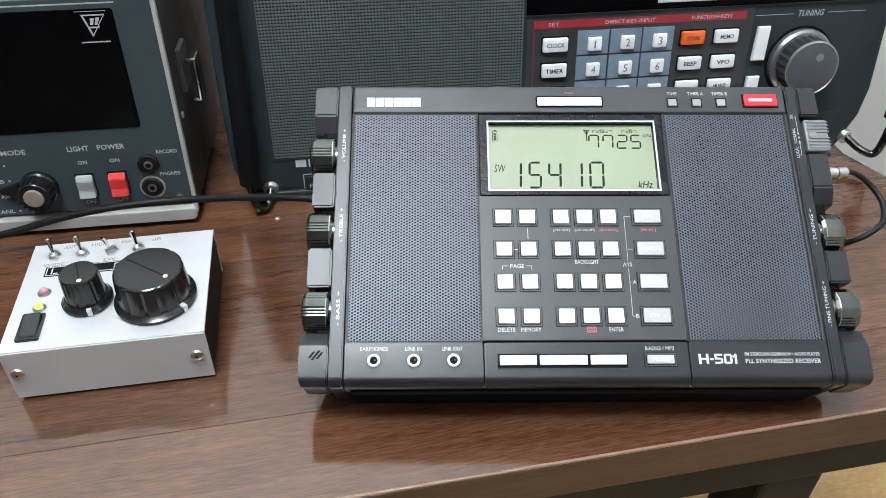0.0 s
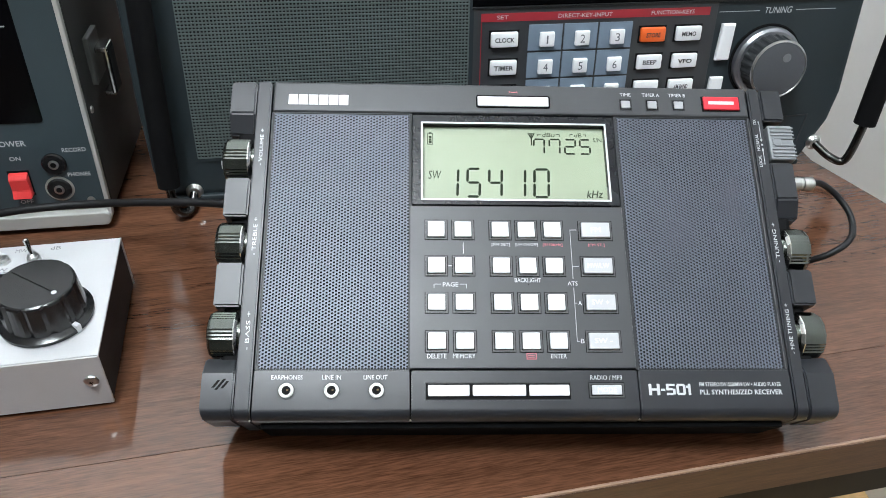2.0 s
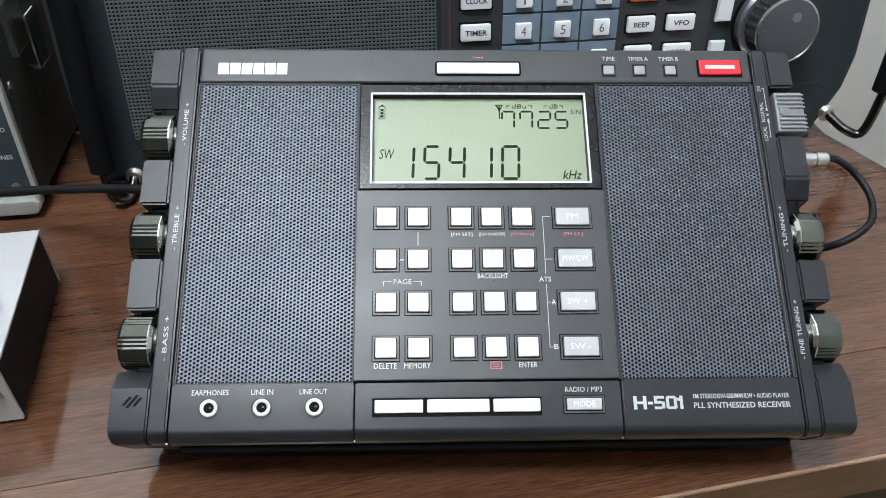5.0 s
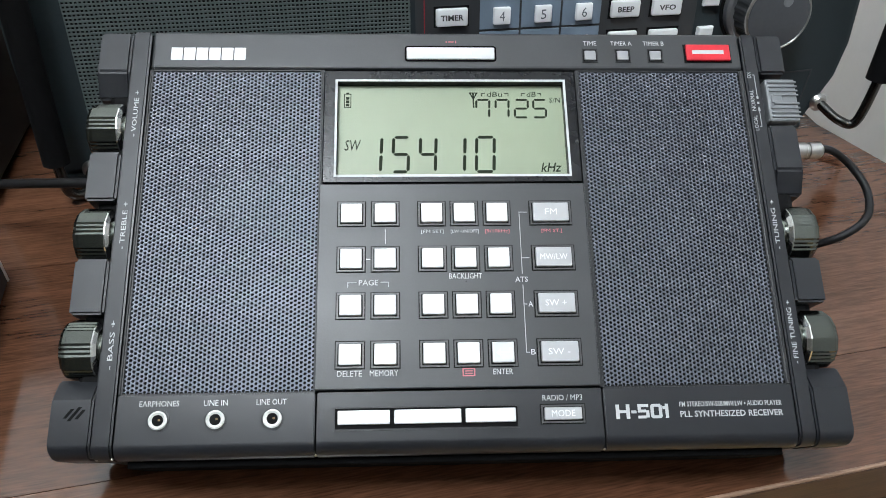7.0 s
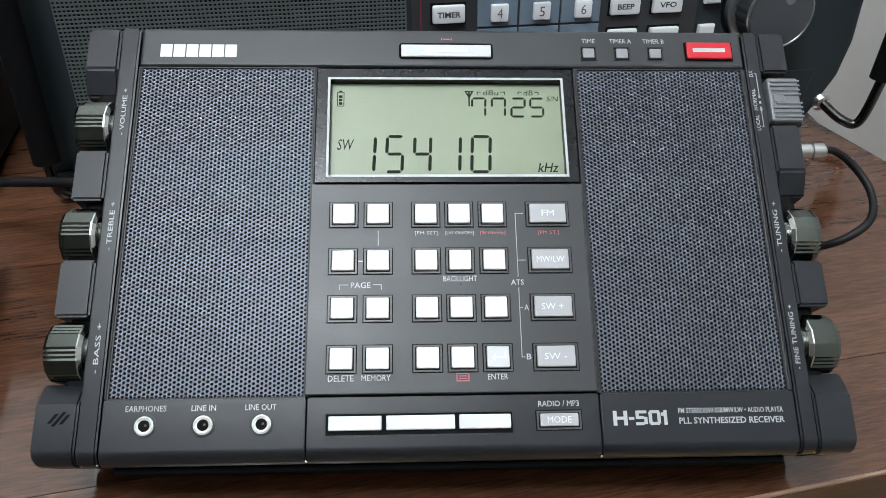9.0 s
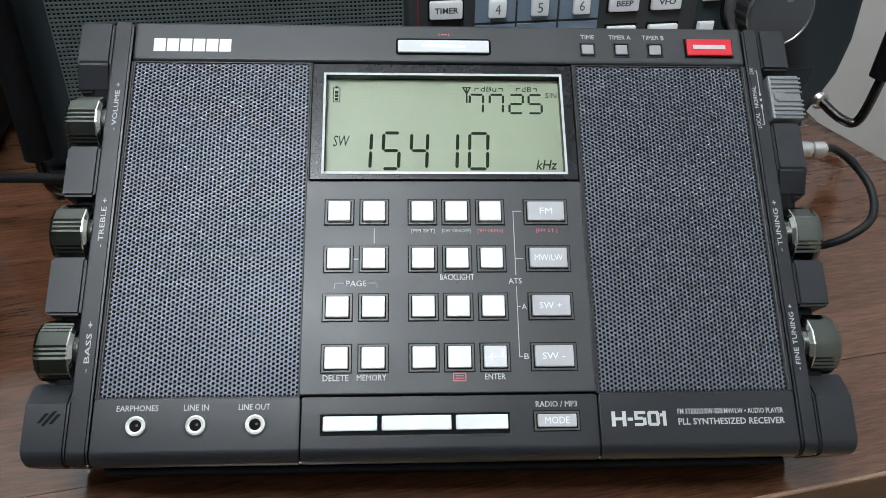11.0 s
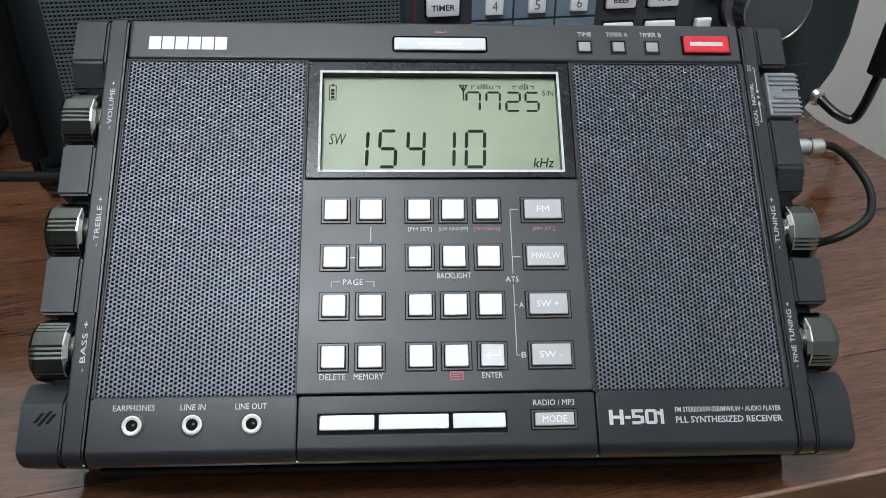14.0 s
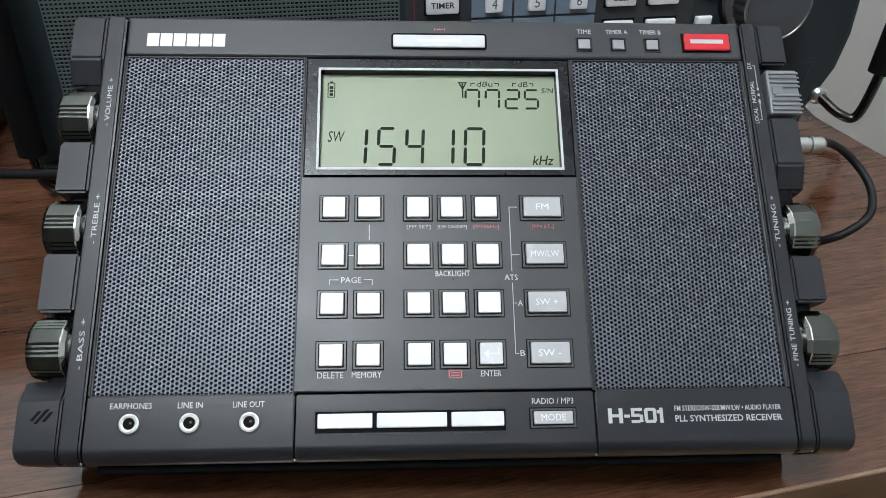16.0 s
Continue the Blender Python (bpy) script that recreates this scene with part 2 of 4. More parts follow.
def tube(points, r, n=12, bm=None, smooth_steps=8):
    """A round cord or rod through points, smoothed."""
    pts = [Vector(p) for p in points]
    fine = []
    for i in range(len(pts) - 1):
        p0, p1, p2, p3 = pts[max(i - 1, 0)], pts[i], pts[i + 1], pts[min(i + 2, len(pts) - 1)]
        for s in range(smooth_steps):
            t = s / smooth_steps
            fine.append(0.5 * (2 * p1 + (p2 - p0) * t + (2 * p0 - 5 * p1 + 4 * p2 - p3) * t * t + (3 * p1 - p0 - 3 * p2 + p3) * t ** 3))
    fine.append(pts[-1])
    own = bm or bmesh.new()
    side = None
    rings = []
    for i, p in enumerate(fine):
        d = (fine[min(i + 1, len(fine) - 1)] - fine[max(i - 1, 0)]).normalized()
        side = (d.orthogonal() if side is None else side - d * side.dot(d)).normalized()
        up = d.cross(side)
        rings.append([own.verts.new(p + r * (math.cos(2 * math.pi * k / n) * side + math.sin(2 * math.pi * k / n) * up)) for k in range(n)])
    for a, b in zip(rings, rings[1:]):
        for k in range(n):
            own.faces.new((a[k], a[(k + 1) % n], b[(k + 1) % n], b[k]))
    own.faces.new(rings[0][::-1])
    own.faces.new(rings[-1])
    return own


def writing(name, text, u0, u1, v0, v1, out, material, parent, turn=0, m=None, slant=0.0, bold=0.0):
    """Raised print on a face: fills the field u0..u1, v0..v1 (mm), 'out' mm in front of it. turn: degrees counter-clockwise."""
    cu = bpy.data.curves.new(name, "FONT")
    cu.body, cu.extrude, cu.shear, cu.offset = text, 0.02, slant, bold
    cu.resolution_u = 2
    tmp = bpy.data.objects.new("tmp", cu)
    scene.collection.objects.link(tmp)
    bpy.context.view_layer.update()
    me = bpy.data.meshes.new_from_object(tmp.evaluated_get(bpy.context.evaluated_depsgraph_get()))
    bpy.data.objects.remove(tmp)
    bpy.data.curves.remove(cu)
    me.name = name
    co = np.empty(len(me.vertices) * 3)
    me.vertices.foreach_get("co", co)
    co = co.reshape(-1, 3)
    lo, hi = co.min(0), co.max(0)
    q = (co - lo) / np.maximum(hi - lo, 1e-6)
    if turn == 90:
        q = np.stack([1 - q[:, 1], q[:, 0], q[:, 2]], 1)
    elif turn == -90:
        q = np.stack([q[:, 1], 1 - q[:, 0], q[:, 2]], 1)
    pos = np.stack([u0 + q[:, 0] * (u1 - u0), -out - 0.06 * q[:, 2], v0 + q[:, 1] * (v1 - v0)], 1) * MM
    me.vertices.foreach_set("co", pos.ravel())
    me.materials.clear()
    me.materials.append(material)
    me.update()
    ob = new(name, me)
    ob.parent = parent
    if m is not None:
        ob.matrix_local = m
    return ob


def bars(name, fields, out, material, parent, thick=0.06, split=False):
    if split:
        return [bars(name, [f], out, material, parent, thick) for f in fields]
    bm = bmesh.new()
    for u0, u1, v0, v1 in fields:
        plate(u0, u1, v0, v1, out, out + thick, 0, 2, bm)
    return part(name, bm, material, parent)


# ---- the room ----
TURN = pose(0, 0, 0, 0, 0, 10.2)         # the desk stands turned by ten degrees
FRONT = -0.0452                           # the desk's front edge, in its own turned frame


def setting(name, bm, material, label, m=None):
    ob = part(name, bm, material, None)
    if m is not None:
        ob.matrix_world = m
    return tagged(ob, label, name.split("_")[0], kind="structure")


FLOOR_Z = -0.60
setting("floor", solid(-2.0, 2.2, -2.4, 1.2, FLOOR_Z - 0.05, FLOOR_Z), FLOORWOOD, "light oak wood floor")
setting("ceiling", solid(-2.0, 2.2, -2.4, 1.2, 1.66, 1.71), CEIL, "plain white ceiling")
setting("wall_north", solid(-2.0, 2.2, 0.62, 0.70, FLOOR_Z, 1.66), WALLGREY, "plain pale painted wall", TURN)
setting("wall_east", solid(0.71, 0.79, -2.4, 0.62, FLOOR_Z, 1.66), WALL, "plain white painted wall beside the desk", TURN)
setting("wall_west", solid(-2.08, -2.0, -2.4, 1.2, FLOOR_Z, 1.66), WALLDARK, "plain grey painted wall")
setting("wall_south", solid(-2.0, 2.2, -2.48, -2.4, FLOOR_Z, 1.66), WALLDARK, "plain grey painted wall")

lamp = thing("ceiling_lamp", pose(LAMP_X, LAMP_Y, 1.66), "white opal globe ceiling lamp, switched on", "lamp")
part("housing", turned([(0.09, -0.030), (0.10, -0.022), (0.10, 0.0)], pose(0, 0, 0), 32), RIM, lamp, smooth=True)
globe = bmesh.new()
bmesh.ops.create_uvsphere(globe, u_segments=32, v_segments=16, radius=LAMP_R)
bmesh.ops.translate(globe, verts=globe.verts, vec=(0, 0, LAMP_Z - 1.66))
part("globe", globe, LAMPGLOW, lamp, "glowing opal glass globe", smooth=True)

# ---- the desk ----
desk = thing("desk", TURN, "walnut laminate desk with a worn front edge", "desk")
outline = [(-1.3, FRONT), (0.452, FRONT), (0.3674, 0.1727), (0.3674, 0.60), (-1.3, 0.60)]


def flat(outline, z0, z1, bevel=0.0):
    bm = bmesh.new()
    a = [bm.verts.new((x, y, z0)) for x, y in outline]
    b = [bm.verts.new((x, y, z1)) for x, y in outline]
    bm.faces.new(a[::-1])
    bm.faces.new(b)
    n = len(a)
    for i in range(n):
        bm.faces.new((a[i], a[(i + 1) % n], b[(i + 1) % n], b[i]))
    if bevel:
        bmesh.ops.bevel(bm, geom=list(bm.edges), offset=bevel, segments=2, affect="EDGES")
    return bm


part("desktop", flat(outline, -0.0275, -0.0012), EDGEWOOD, desk)


def right_end(y):
    return 0.451 + (0.3674 - 0.451) * (y - FRONT) / (0.1727 - FRONT) if y < 0.1727 else 0.3674


for y0, y1 in ((FRONT, 0.0060), (0.0063, 0.1290), (0.1293, 0.1727), (0.1727, 0.2600), (0.2603, 0.3900), (0.3903, 0.60)):
    part("board", flat([(-1.3, y0), (right_end(y0), y0), (right_end(y1), y1), (-1.3, y1)], -0.0011, 0.0), DESKWOOD, desk)
part("edge_band", solid(-1.3, 0.45, FRONT - 0.0012, FRONT - 0.0001, -0.027, -0.0014, 0.0004), EDGEWOOD, desk, "brown wood-grain edge band")
part("arris", tube([(-1.3, FRONT - 0.0002, -0.0006), (-0.4, FRONT - 0.0002, -0.0006), (0.45, FRONT - 0.0002, -0.0006)], 0.0009, 8), ARRIS, desk, "pale worn edge line")
part("rail", solid(-1.2, 0.42, FRONT + 0.012, FRONT + 0.045, -0.075, -0.0276, 0.002), DARKMETAL, desk, "dark steel rail under the top")
part("leg", solid(0.222, 0.262, FRONT + 0.02, FRONT + 0.06, FLOOR_Z, -0.0755, 0.003), DARKMETAL, desk)
part("leg", solid(-1.2, -1.16, FRONT + 0.02, FRONT + 0.06, FLOOR_Z, -0.0755, 0.003), DARKMETAL, desk)
part("leg", solid(0.30, 0.34, 0.50, 0.54, FLOOR_Z, -0.028, 0.003), DARKMETAL, desk)
part("leg", solid(-1.2, -1.16, 0.50, 0.54, FLOOR_Z, -0.028, 0.003), DARKMETAL, desk)
part("drawer_box", solid(-1.1, 0.18, FRONT + 0.05, 0.5, -0.17, -0.076, 0.003), DARKMETAL, desk, "dark drawer box under the top")

# ---- the portable receiver ----
def rolled(u0, u1, v0, v1, back, r, front=0.0, edge=0.35):
    """A plate whose lower edge rolls back in a round, in mm."""
    arc = [(v0 + r - r * math.sin(radians(k)), r - r * math.cos(radians(k)) - front) for k in range(0, 91, 10)]
    ring = [(v1, back), (v1, -front)] + arc + [(v0, back)]
    bm = bmesh.new()
    p, q = ([bm.verts.new((u * MM, y * MM, v * MM)) for v, y in ring] for u in (u0, u1))
    ends = [bm.faces.new(p), bm.faces.new(q[::-1])]
    for i in range(len(p)):
        j = (i + 1) % len(p)
        bm.faces.new((p[i], q[i], q[j], p[j]))
    bmesh.ops.recalc_face_normals(bm, faces=bm.faces)
    bmesh.ops.bevel(bm, geom=list({e for f in ends for e in f.edges}), offset=edge * MM, segments=2, affect="EDGES")
    return bm


radio = thing("portable_radio", RADIO, "black portable radio with two perforated speakers, leaning back on the desk", "radio")
part("body", plate(-15.0, 215.2, -12.3, 147.2, -37, -4.6, 2.5, 3), DEEP, radio)
part("end_core", plate(-31.0, -14.9, -10.5, 145.5, -34, -4.5, 2.5), DEEP, radio)
part("end_core", plate(215.1, 229.5, -10.5, 145.5, -34, -4.5, 2.5), DEEP, radio)
for a, b in ((-22.2, -15.5), (215.7, 221.4)):
    part("side_strip", rolled(a, b, -12.8, 147.0, 34, 5.0, 0.1, 0.7), BLACK, radio, smooth=True)
# front plates between the grooves
part("header_panel", plate(-14.8, 215.0, 131.3, 147.4, -4, 0.2, 1.3, 3), PANEL, radio)
for a, b in ((-14.8, 50.7), (51.3, 148.2), (148.8, 215.0)):
    part("lower_panel", rolled(a, b, -13.0, 7.9, 12.0, 5.0), BLACK, radio, smooth=True)
# black slab added for the shadow and dark reflection below the front edge
part("shadow_lip", plate(-12.0, 212.0, -15.4, -12.8, -33, -7.0, 0.5, 2), LIPSHADOW, radio)
for a, b in ((-14.9, -13.9), (213.6, 215.1), (50.3, 51.3), (147.9, 149.1)):
    part("grille_border", plate(a, b, 8.1, 131.0, -5, 0.0, 0.35), BLACK_SMOOTH, radio)


def perforated(u0, u1, v0, v1, pitch, hole):
    """A sheet with staggered round holes: each cell a ring round its hole, with the wall of the hole behind it."""
    verts, faces = [], []
    row = pitch * math.sqrt(3) / 2
    rows_n, cols = int((v1 - v0) / row), int((u1 - u0) / pitch)
    du, dv = (u1 - u0) / (cols + 0.5), (v1 - v0) / rows_n
    for j in range(rows_n):
        for i in range(cols + (j % 2 == 1)):
            c = (u0 + (i + (1.0 if j % 2 == 0 else 0.5)) * du, v0 + (j + 0.5) * dv)
            if j % 2 == 0 and i == cols:
                continue
            k = len(verts)
            for ring, depth in ((0, 0.0), (1, 0.0), (1, 0.8)):
                for s in range(6):
                    a = math.pi / 6 + s * math.pi / 3
                    if ring == 0:
                        x = c[0] + math.cos(a) * du / math.sqrt(3)
                        z = c[1] + math.sin(a) * dv / 1.5
                    else:
                        x, z = c[0] + math.cos(a) * hole, c[1] + math.sin(a) * hole
                    x, z = min(max(x, u0), u1), min(max(z, v0), v1)
                    verts.append((x * MM, (0.55 + depth) * MM, z * MM))
            for s in range(6):
                t = (s + 1) % 6
                faces += [(k + s, k + t, k + 6 + t, k + 6 + s), (k + 6 + s, k + 6 + t, k + 12 + t, k + 12 + s)]
    return verts, faces


for u0, u1 in ((-13.9, 50.3), (149.1, 213.6)):
    part("speaker_backing", plate(u0 - 0.3, u1 + 0.3, 8.0, 131.0, -4.0, -1.5, 0), DEEP, radio)
    vs, fs = perforated(8.3, 130.3, u0, u1, 1.55, 0.64)
    raw("speaker_grille", [(z, y, x) for x, y, z in vs], fs, GRILLE, radio, "perforated dark steel speaker grille")
    part("grille_rim", frame_ring(u0 - 0.05, u1 + 0.05, 8.0, 131.0, 0.5, -1.4, -0.2), BLACK_SMOOTH, radio)

# display
bz = bmesh.new()
for a, b, c, d in ((51.5, 147.3, 125.6, 130.0), (51.5, 147.3, 84.2, 87.1), (51.5, 56.3, 87.1, 125.6), (142.8, 147.3, 87.1, 125.6)):
    plate(a, b, c, d, -4.8, 0.55, 0, 2, bz)
bmesh.ops.remove_doubles(bz, verts=bz.verts, dist=1e-6)
screen = part("display_bezel", bz, BEZEL, radio, "glossy black display surround")
part("display_line", frame_ring(55.4, 143.7, 86.2, 126.5, 0.88, 0.3, 0.62), PRINT, screen, "thin white display outline")
DEPTH = 3.0
part("lcd_panel", plate(52.0, 146.8, 84.6, 129.6, -DEPTH - 0.5, -DEPTH, 0), LCD, radio, "grey-green liquid crystal panel")


def sunk(u, v):
    """A place on the sunken panel that lies behind (u, v) of the front."""
    f = 1 + DEPTH / 260
    return 85 + (u - 85) * f, -20 + (v + 20) * f


SEG = {"0": "abcdef", "1": "bc", "4": "bcfg", "5": "acdfg", "6": "acdefg", "7": "abcf", "2": "abdeg"}


def digit(ch, u0, u1, v0, v1, w, lean):
    """One seven-segment digit as bars with pointed ends."""
    bm = bmesh.new()
    h, g = v1 - v0, w * 0.18
    um, vm = (u0 + u1) / 2, (v0 + v1) / 2
    a = w / 2
    lines = {"a": (u0 + a, v1 - a, u1 - a, v1 - a), "d": (u0 + a, v0 + a, u1 - a, v0 + a), "g": (u0 + a, vm, u1 - a, vm),
             "f": (u0 + a, vm, u0 + a, v1 - a), "e": (u0 + a, v0 + a, u0 + a, vm), "b": (u1 - a, vm, u1 - a, v1 - a), "c": (u1 - a, v0 + a, u1 - a, vm)}
    for s in SEG[ch]:
        x0, z0, x1, z1 = lines[s]
        d = Vector((x1 - x0, z1 - z0)).normalized()
        n = Vector((-d.y, d.x)) * a
        p, q = Vector((x0, z0)) + d * g, Vector((x1, z1)) - d * g
        pts = [p, p + d * a + n, q - d * a + n, q, q - d * a - n, p + d * a - n]
        sl = [((c.x + lean * (c.y - v0)) * MM, c.y * MM) for c in pts]
        merge(bm, prism(sl, (DEPTH - 0.06) * MM, DEPTH * MM))
    return bm


def lcd_writing(text, u0, u1, v0, v1, **kw):
    (a, c), (b, d) = sunk(u0, v0), sunk(u1, v1)
    writing("display_text", text, a, b, c, d, -DEPTH, LCDINK, screen, **kw)


def lcd_bars(name, fields):
    bars(name, [(*(sunk(x, 0)[0] for x in f[:2]), *(sunk(0, x)[1] for x in f[2:])) for f in fields], -DEPTH, LCDINK, screen)


for ch, a, b in (("1", 67.3, 73.1), ("5", 76.3, 83.3), ("4", 86.4, 93.4), ("1", 98.5, 104.3), ("0", 107.5, 115.3)):
    part("display_digit", digit(ch, *(sunk(x, 90)[0] for x in (a, b)), sunk(0, 87.8)[1], sunk(0, 103.0)[1], 1.22, 0.045), LCDINK, screen)
for ch, a, b in (("7", 108.4, 114.2), ("7", 115.8, 121.6), ("2", 123.2, 129.0), ("5", 130.3, 136.0)):
    part("display_digit", digit(ch, *(sunk(x, 90)[0] for x in (a, b)), sunk(0, 110.2)[1], sunk(0, 118.5)[1], 0.86, 0.045), LCDINK, screen)
lcd_writing("SW", 59.2, 65.3, 97.0, 101.3, slant=0.2)
lcd_writing("kHz", 132.4, 140.2, 88.2, 91.9, slant=0.25, bold=0.01)
lcd_writing("dBu", 113.2, 119.2, 119.4, 121.5, slant=0.1)
lcd_writing("dB", 128.6, 132.2, 119.4, 121.5, slant=0.1)
lcd_writing("S/N", 137.2, 141.6, 116.9, 119.0, slant=0.1)
lcd_bars("display_bracket", [(111.0, 112.6, 120.6, 120.9), (111.0, 111.3, 119.6, 120.9), (119.8, 121.6, 120.6, 120.9), (121.3, 121.6, 119.6, 120.9),
                         (126.4, 128.0, 120.6, 120.9), (126.4, 126.7, 119.6, 120.9), (132.8, 134.3, 120.6, 120.9), (134.0, 134.3, 119.6, 120.9)])
lcd_bars("battery_sign", [(58.8, 59.1, 114.6, 120.6), (61.2, 61.5, 114.6, 120.6), (58.8, 61.5, 114.6, 114.9), (58.8, 61.5, 120.3, 120.6), (59.6, 60.7, 120.6, 121.1),
                      (59.5, 60.8, 115.3, 116.4), (59.5, 60.8, 116.7, 117.8), (59.5, 60.8, 118.1, 119.2)])
am = bmesh.new()
for o in ([(106.3, 121.2), (106.9, 121.2), (108.2, 118.6), (107.8, 118.3)], [(109.1, 121.2), (109.7, 121.2), (108.3, 118.3), (107.9, 118.6)], [(107.7, 114.8), (108.3, 114.8), (108.3, 121.2), (107.7, 121.2)], [(106.3, 120.8), (109.7, 120.8), (109.7, 121.2), (106.3, 121.2)]):
    merge(am, prism([tuple(c * MM for c in sunk(x, z)) for x, z in o], (DEPTH - 0.06) * MM, DEPTH * MM))
part("aerial_sign", am, LCDINK, screen)
pane = part("display_window", plate(56.3, 142.8, 87.1, 125.6, 0.05, 0.15, 0), GLASS, screen)
pane.visible_shadow = False

# key field
keys = part("key_panel", plate(50.2, 147.9, 8.6, 83.4, -5, 0.85, 0.45, 2), PANEL, radio, "matt black key panel")


def key(u, v, w, h, material, owner, base=0.85, rise=1.5, name="key"):
    """A key in its square frame; flat black sheets paint the shade of groove and well."""
    part("key_groove_shade", plate(u - w / 2 - 1.40, u + w / 2 + 1.40, v - h / 2 - 1.40, v + h / 2 + 1.25, base - 0.1, base + 0.03, 0), DEEP, owner)
    part("key_frame", frame_ring(u - w / 2 - 1.0, u + w / 2 + 1.0, v - h / 2 - 1.0, v + h / 2 + 0.85, 0.58, base - 0.1, base + 0.5), RIDGE, owner)
    part("key_well_shade", plate(u - w / 2 - 0.6, u + w / 2 + 0.6, v - h / 2 - 0.6, v + h / 2 + 0.5, base - 0.05, base + 0.08, 0), DEEP, owner)
    return part(name, plate(u - w / 2, u + w / 2, v - h / 2, v + h / 2, base - 0.1, base + rise, 0.35, 2), material, owner)


ROWV = (71.6, 54.5, 37.6, 20.4)
COLU = (62.2, 74.3, 91.1, 102.9, 114.8)
for r, v in enumerate(ROWV):
    for c, u in enumerate(COLU):
        key(u, v, 7.6, 7.2, KEYPALE if (r, c) == (3, 4) else KEYWHITE, radio)
    key(134.5, v, 13.0, 7.1, KEYGREY, radio)
    writing("key_print", ("FM", "MW/LW", "SW +", "SW -")[r], *((132.3, 136.7), (129.6, 139.4), (130.4, 138.0), (130.4, 138.0))[r], v - 1.1, v + 1.1, 2.37, KEYWHITE, radio)
enter = bmesh.new()
for o in (((112.3, 20.2), (113.9, 21.6), (113.9, 18.8)), ((113.8, 20.0), (117.4, 20.0), (117.4, 20.5), (113.8, 20.5)), ((116.9, 20.4), (117.4, 20.4), (117.4, 22.0), (116.9, 22.0))):
    merge(enter, prism([(x * MM, z * MM) for x, z in o], -2.41 * MM, -2.34 * MM))
part("key_print", enter, KEYWHITE, radio)
writing("panel_print", "DELETE", 57.9, 66.3, 13.0, 15.0, 0.86, PRINT, radio)
writing("panel_print", "MEMORY", 69.0, 78.7, 13.0, 15.0, 0.86, PRINT, radio)
writing("panel_print", "ENTER", 111.2, 118.0, 13.0, 14.9, 0.86, PRINT, radio)
writing("panel_print", "PAGE", 65.0, 71.8, 44.9, 46.9, 0.86, PRINT, radio)
writing("panel_print", "BACKLIGHT", 96.9, 108.6, 47.0, 49.0, 0.86, PRINT, radio)
writing("panel_print", "ATS", 120.4, 124.9, 45.6, 47.5, 0.86, PRINT, radio)
writing("panel_print", "A", 124.6, 126.2, 36.6, 38.5, 0.86, PRINT, radio)
writing("panel_print", "B", 124.6, 126.2, 19.6, 21.5, 0.86, PRINT, radio)
writing("panel_print", "[FM SET]", 87.2, 95.4, 63.8, 65.4, 0.86, PRINTGREY, radio)
writing("panel_print", "[LW ON/OFF]", 97.9, 108.0, 63.8, 65.4, 0.86, PRINTGREY, radio)
writing("panel_print", "[9/10kHz]", 110.3, 119.2, 63.8, 65.4, 0.86, PRINTRED, radio)
writing("panel_print", "[FM ST.]", 130.9, 138.4, 63.8, 65.4, 0.86, PRINTRED, radio)
bars("panel_line", [(61.0, 64.2, 45.9, 46.15), (61.0, 61.25, 44.2, 46.15), (72.6, 75.6, 45.9, 46.15), (75.35, 75.6, 44.2, 46.15),
                    (74.2, 74.45, 60.2, 65.6), (67.4, 69.0, 54.4, 54.65), (122.9, 123.15, 48.6, 72.0), (122.9, 125.9, 71.8, 72.05), (122.9, 125.9, 54.4, 54.65),
                    (122.9, 123.15, 20.4, 44.6), (122.9, 124.2, 37.4, 37.65), (122.9, 124.2, 20.3, 20.55)], 0.85, PRINTGREY, radio, split=True)
bars("panel_sign", [(100.6, 105.0, 14.9, 15.3), (100.6, 105.0, 12.5, 12.9), (100.6, 101.0, 12.5, 15.3), (104.6, 105.0, 12.5, 15.3), (101.4, 104.2, 14.15, 14.45), (101.4, 104.2, 13.35, 13.65)], 0.85, PRINTRED, radio)
part("microphone_hole", turned([(0.25 * MM, -0.2 * MM), (0.25 * MM, 0.02 * MM)], pose(102.9 * MM, -0.86 * MM, 46.0 * MM, 90), 10), DEEP, radio)

# lower strip: three white bar keys, mode key, sockets, writing
part("key_frame", frame_ring(56.9, 119.4, -4.9, 2.9, 0.5, -0.1, 0.35), BLACK_SMOOTH, radio)
# black sheet painting the shaded gap round the bar keys
part("key_well_shade", plate(57.2, 119.1, -4.6, 2.6, -0.1, 0.06, 0), DEEP, radio)
for a, b in ((58.3, 75.8), (77.2, 99.8), (101.2, 118.3)):
    part("bar_key", plate(a, b, -3.0, 1.7, -0.1, 1.2, 0.4, 2), KEYWHITE, radio)
key(134.4, -0.55, 12.8, 4.2, KEYGREY, radio, base=0.0, rise=1.1)
writing("key_print", "MODE", 130.4, 138.4, -1.6, 0.6, 1.12, KEYWHITE, radio)
writing("panel_print", "RADIO / MP3", 127.7, 141.4, 3.9, 5.8, 0.02, PRINT, radio)
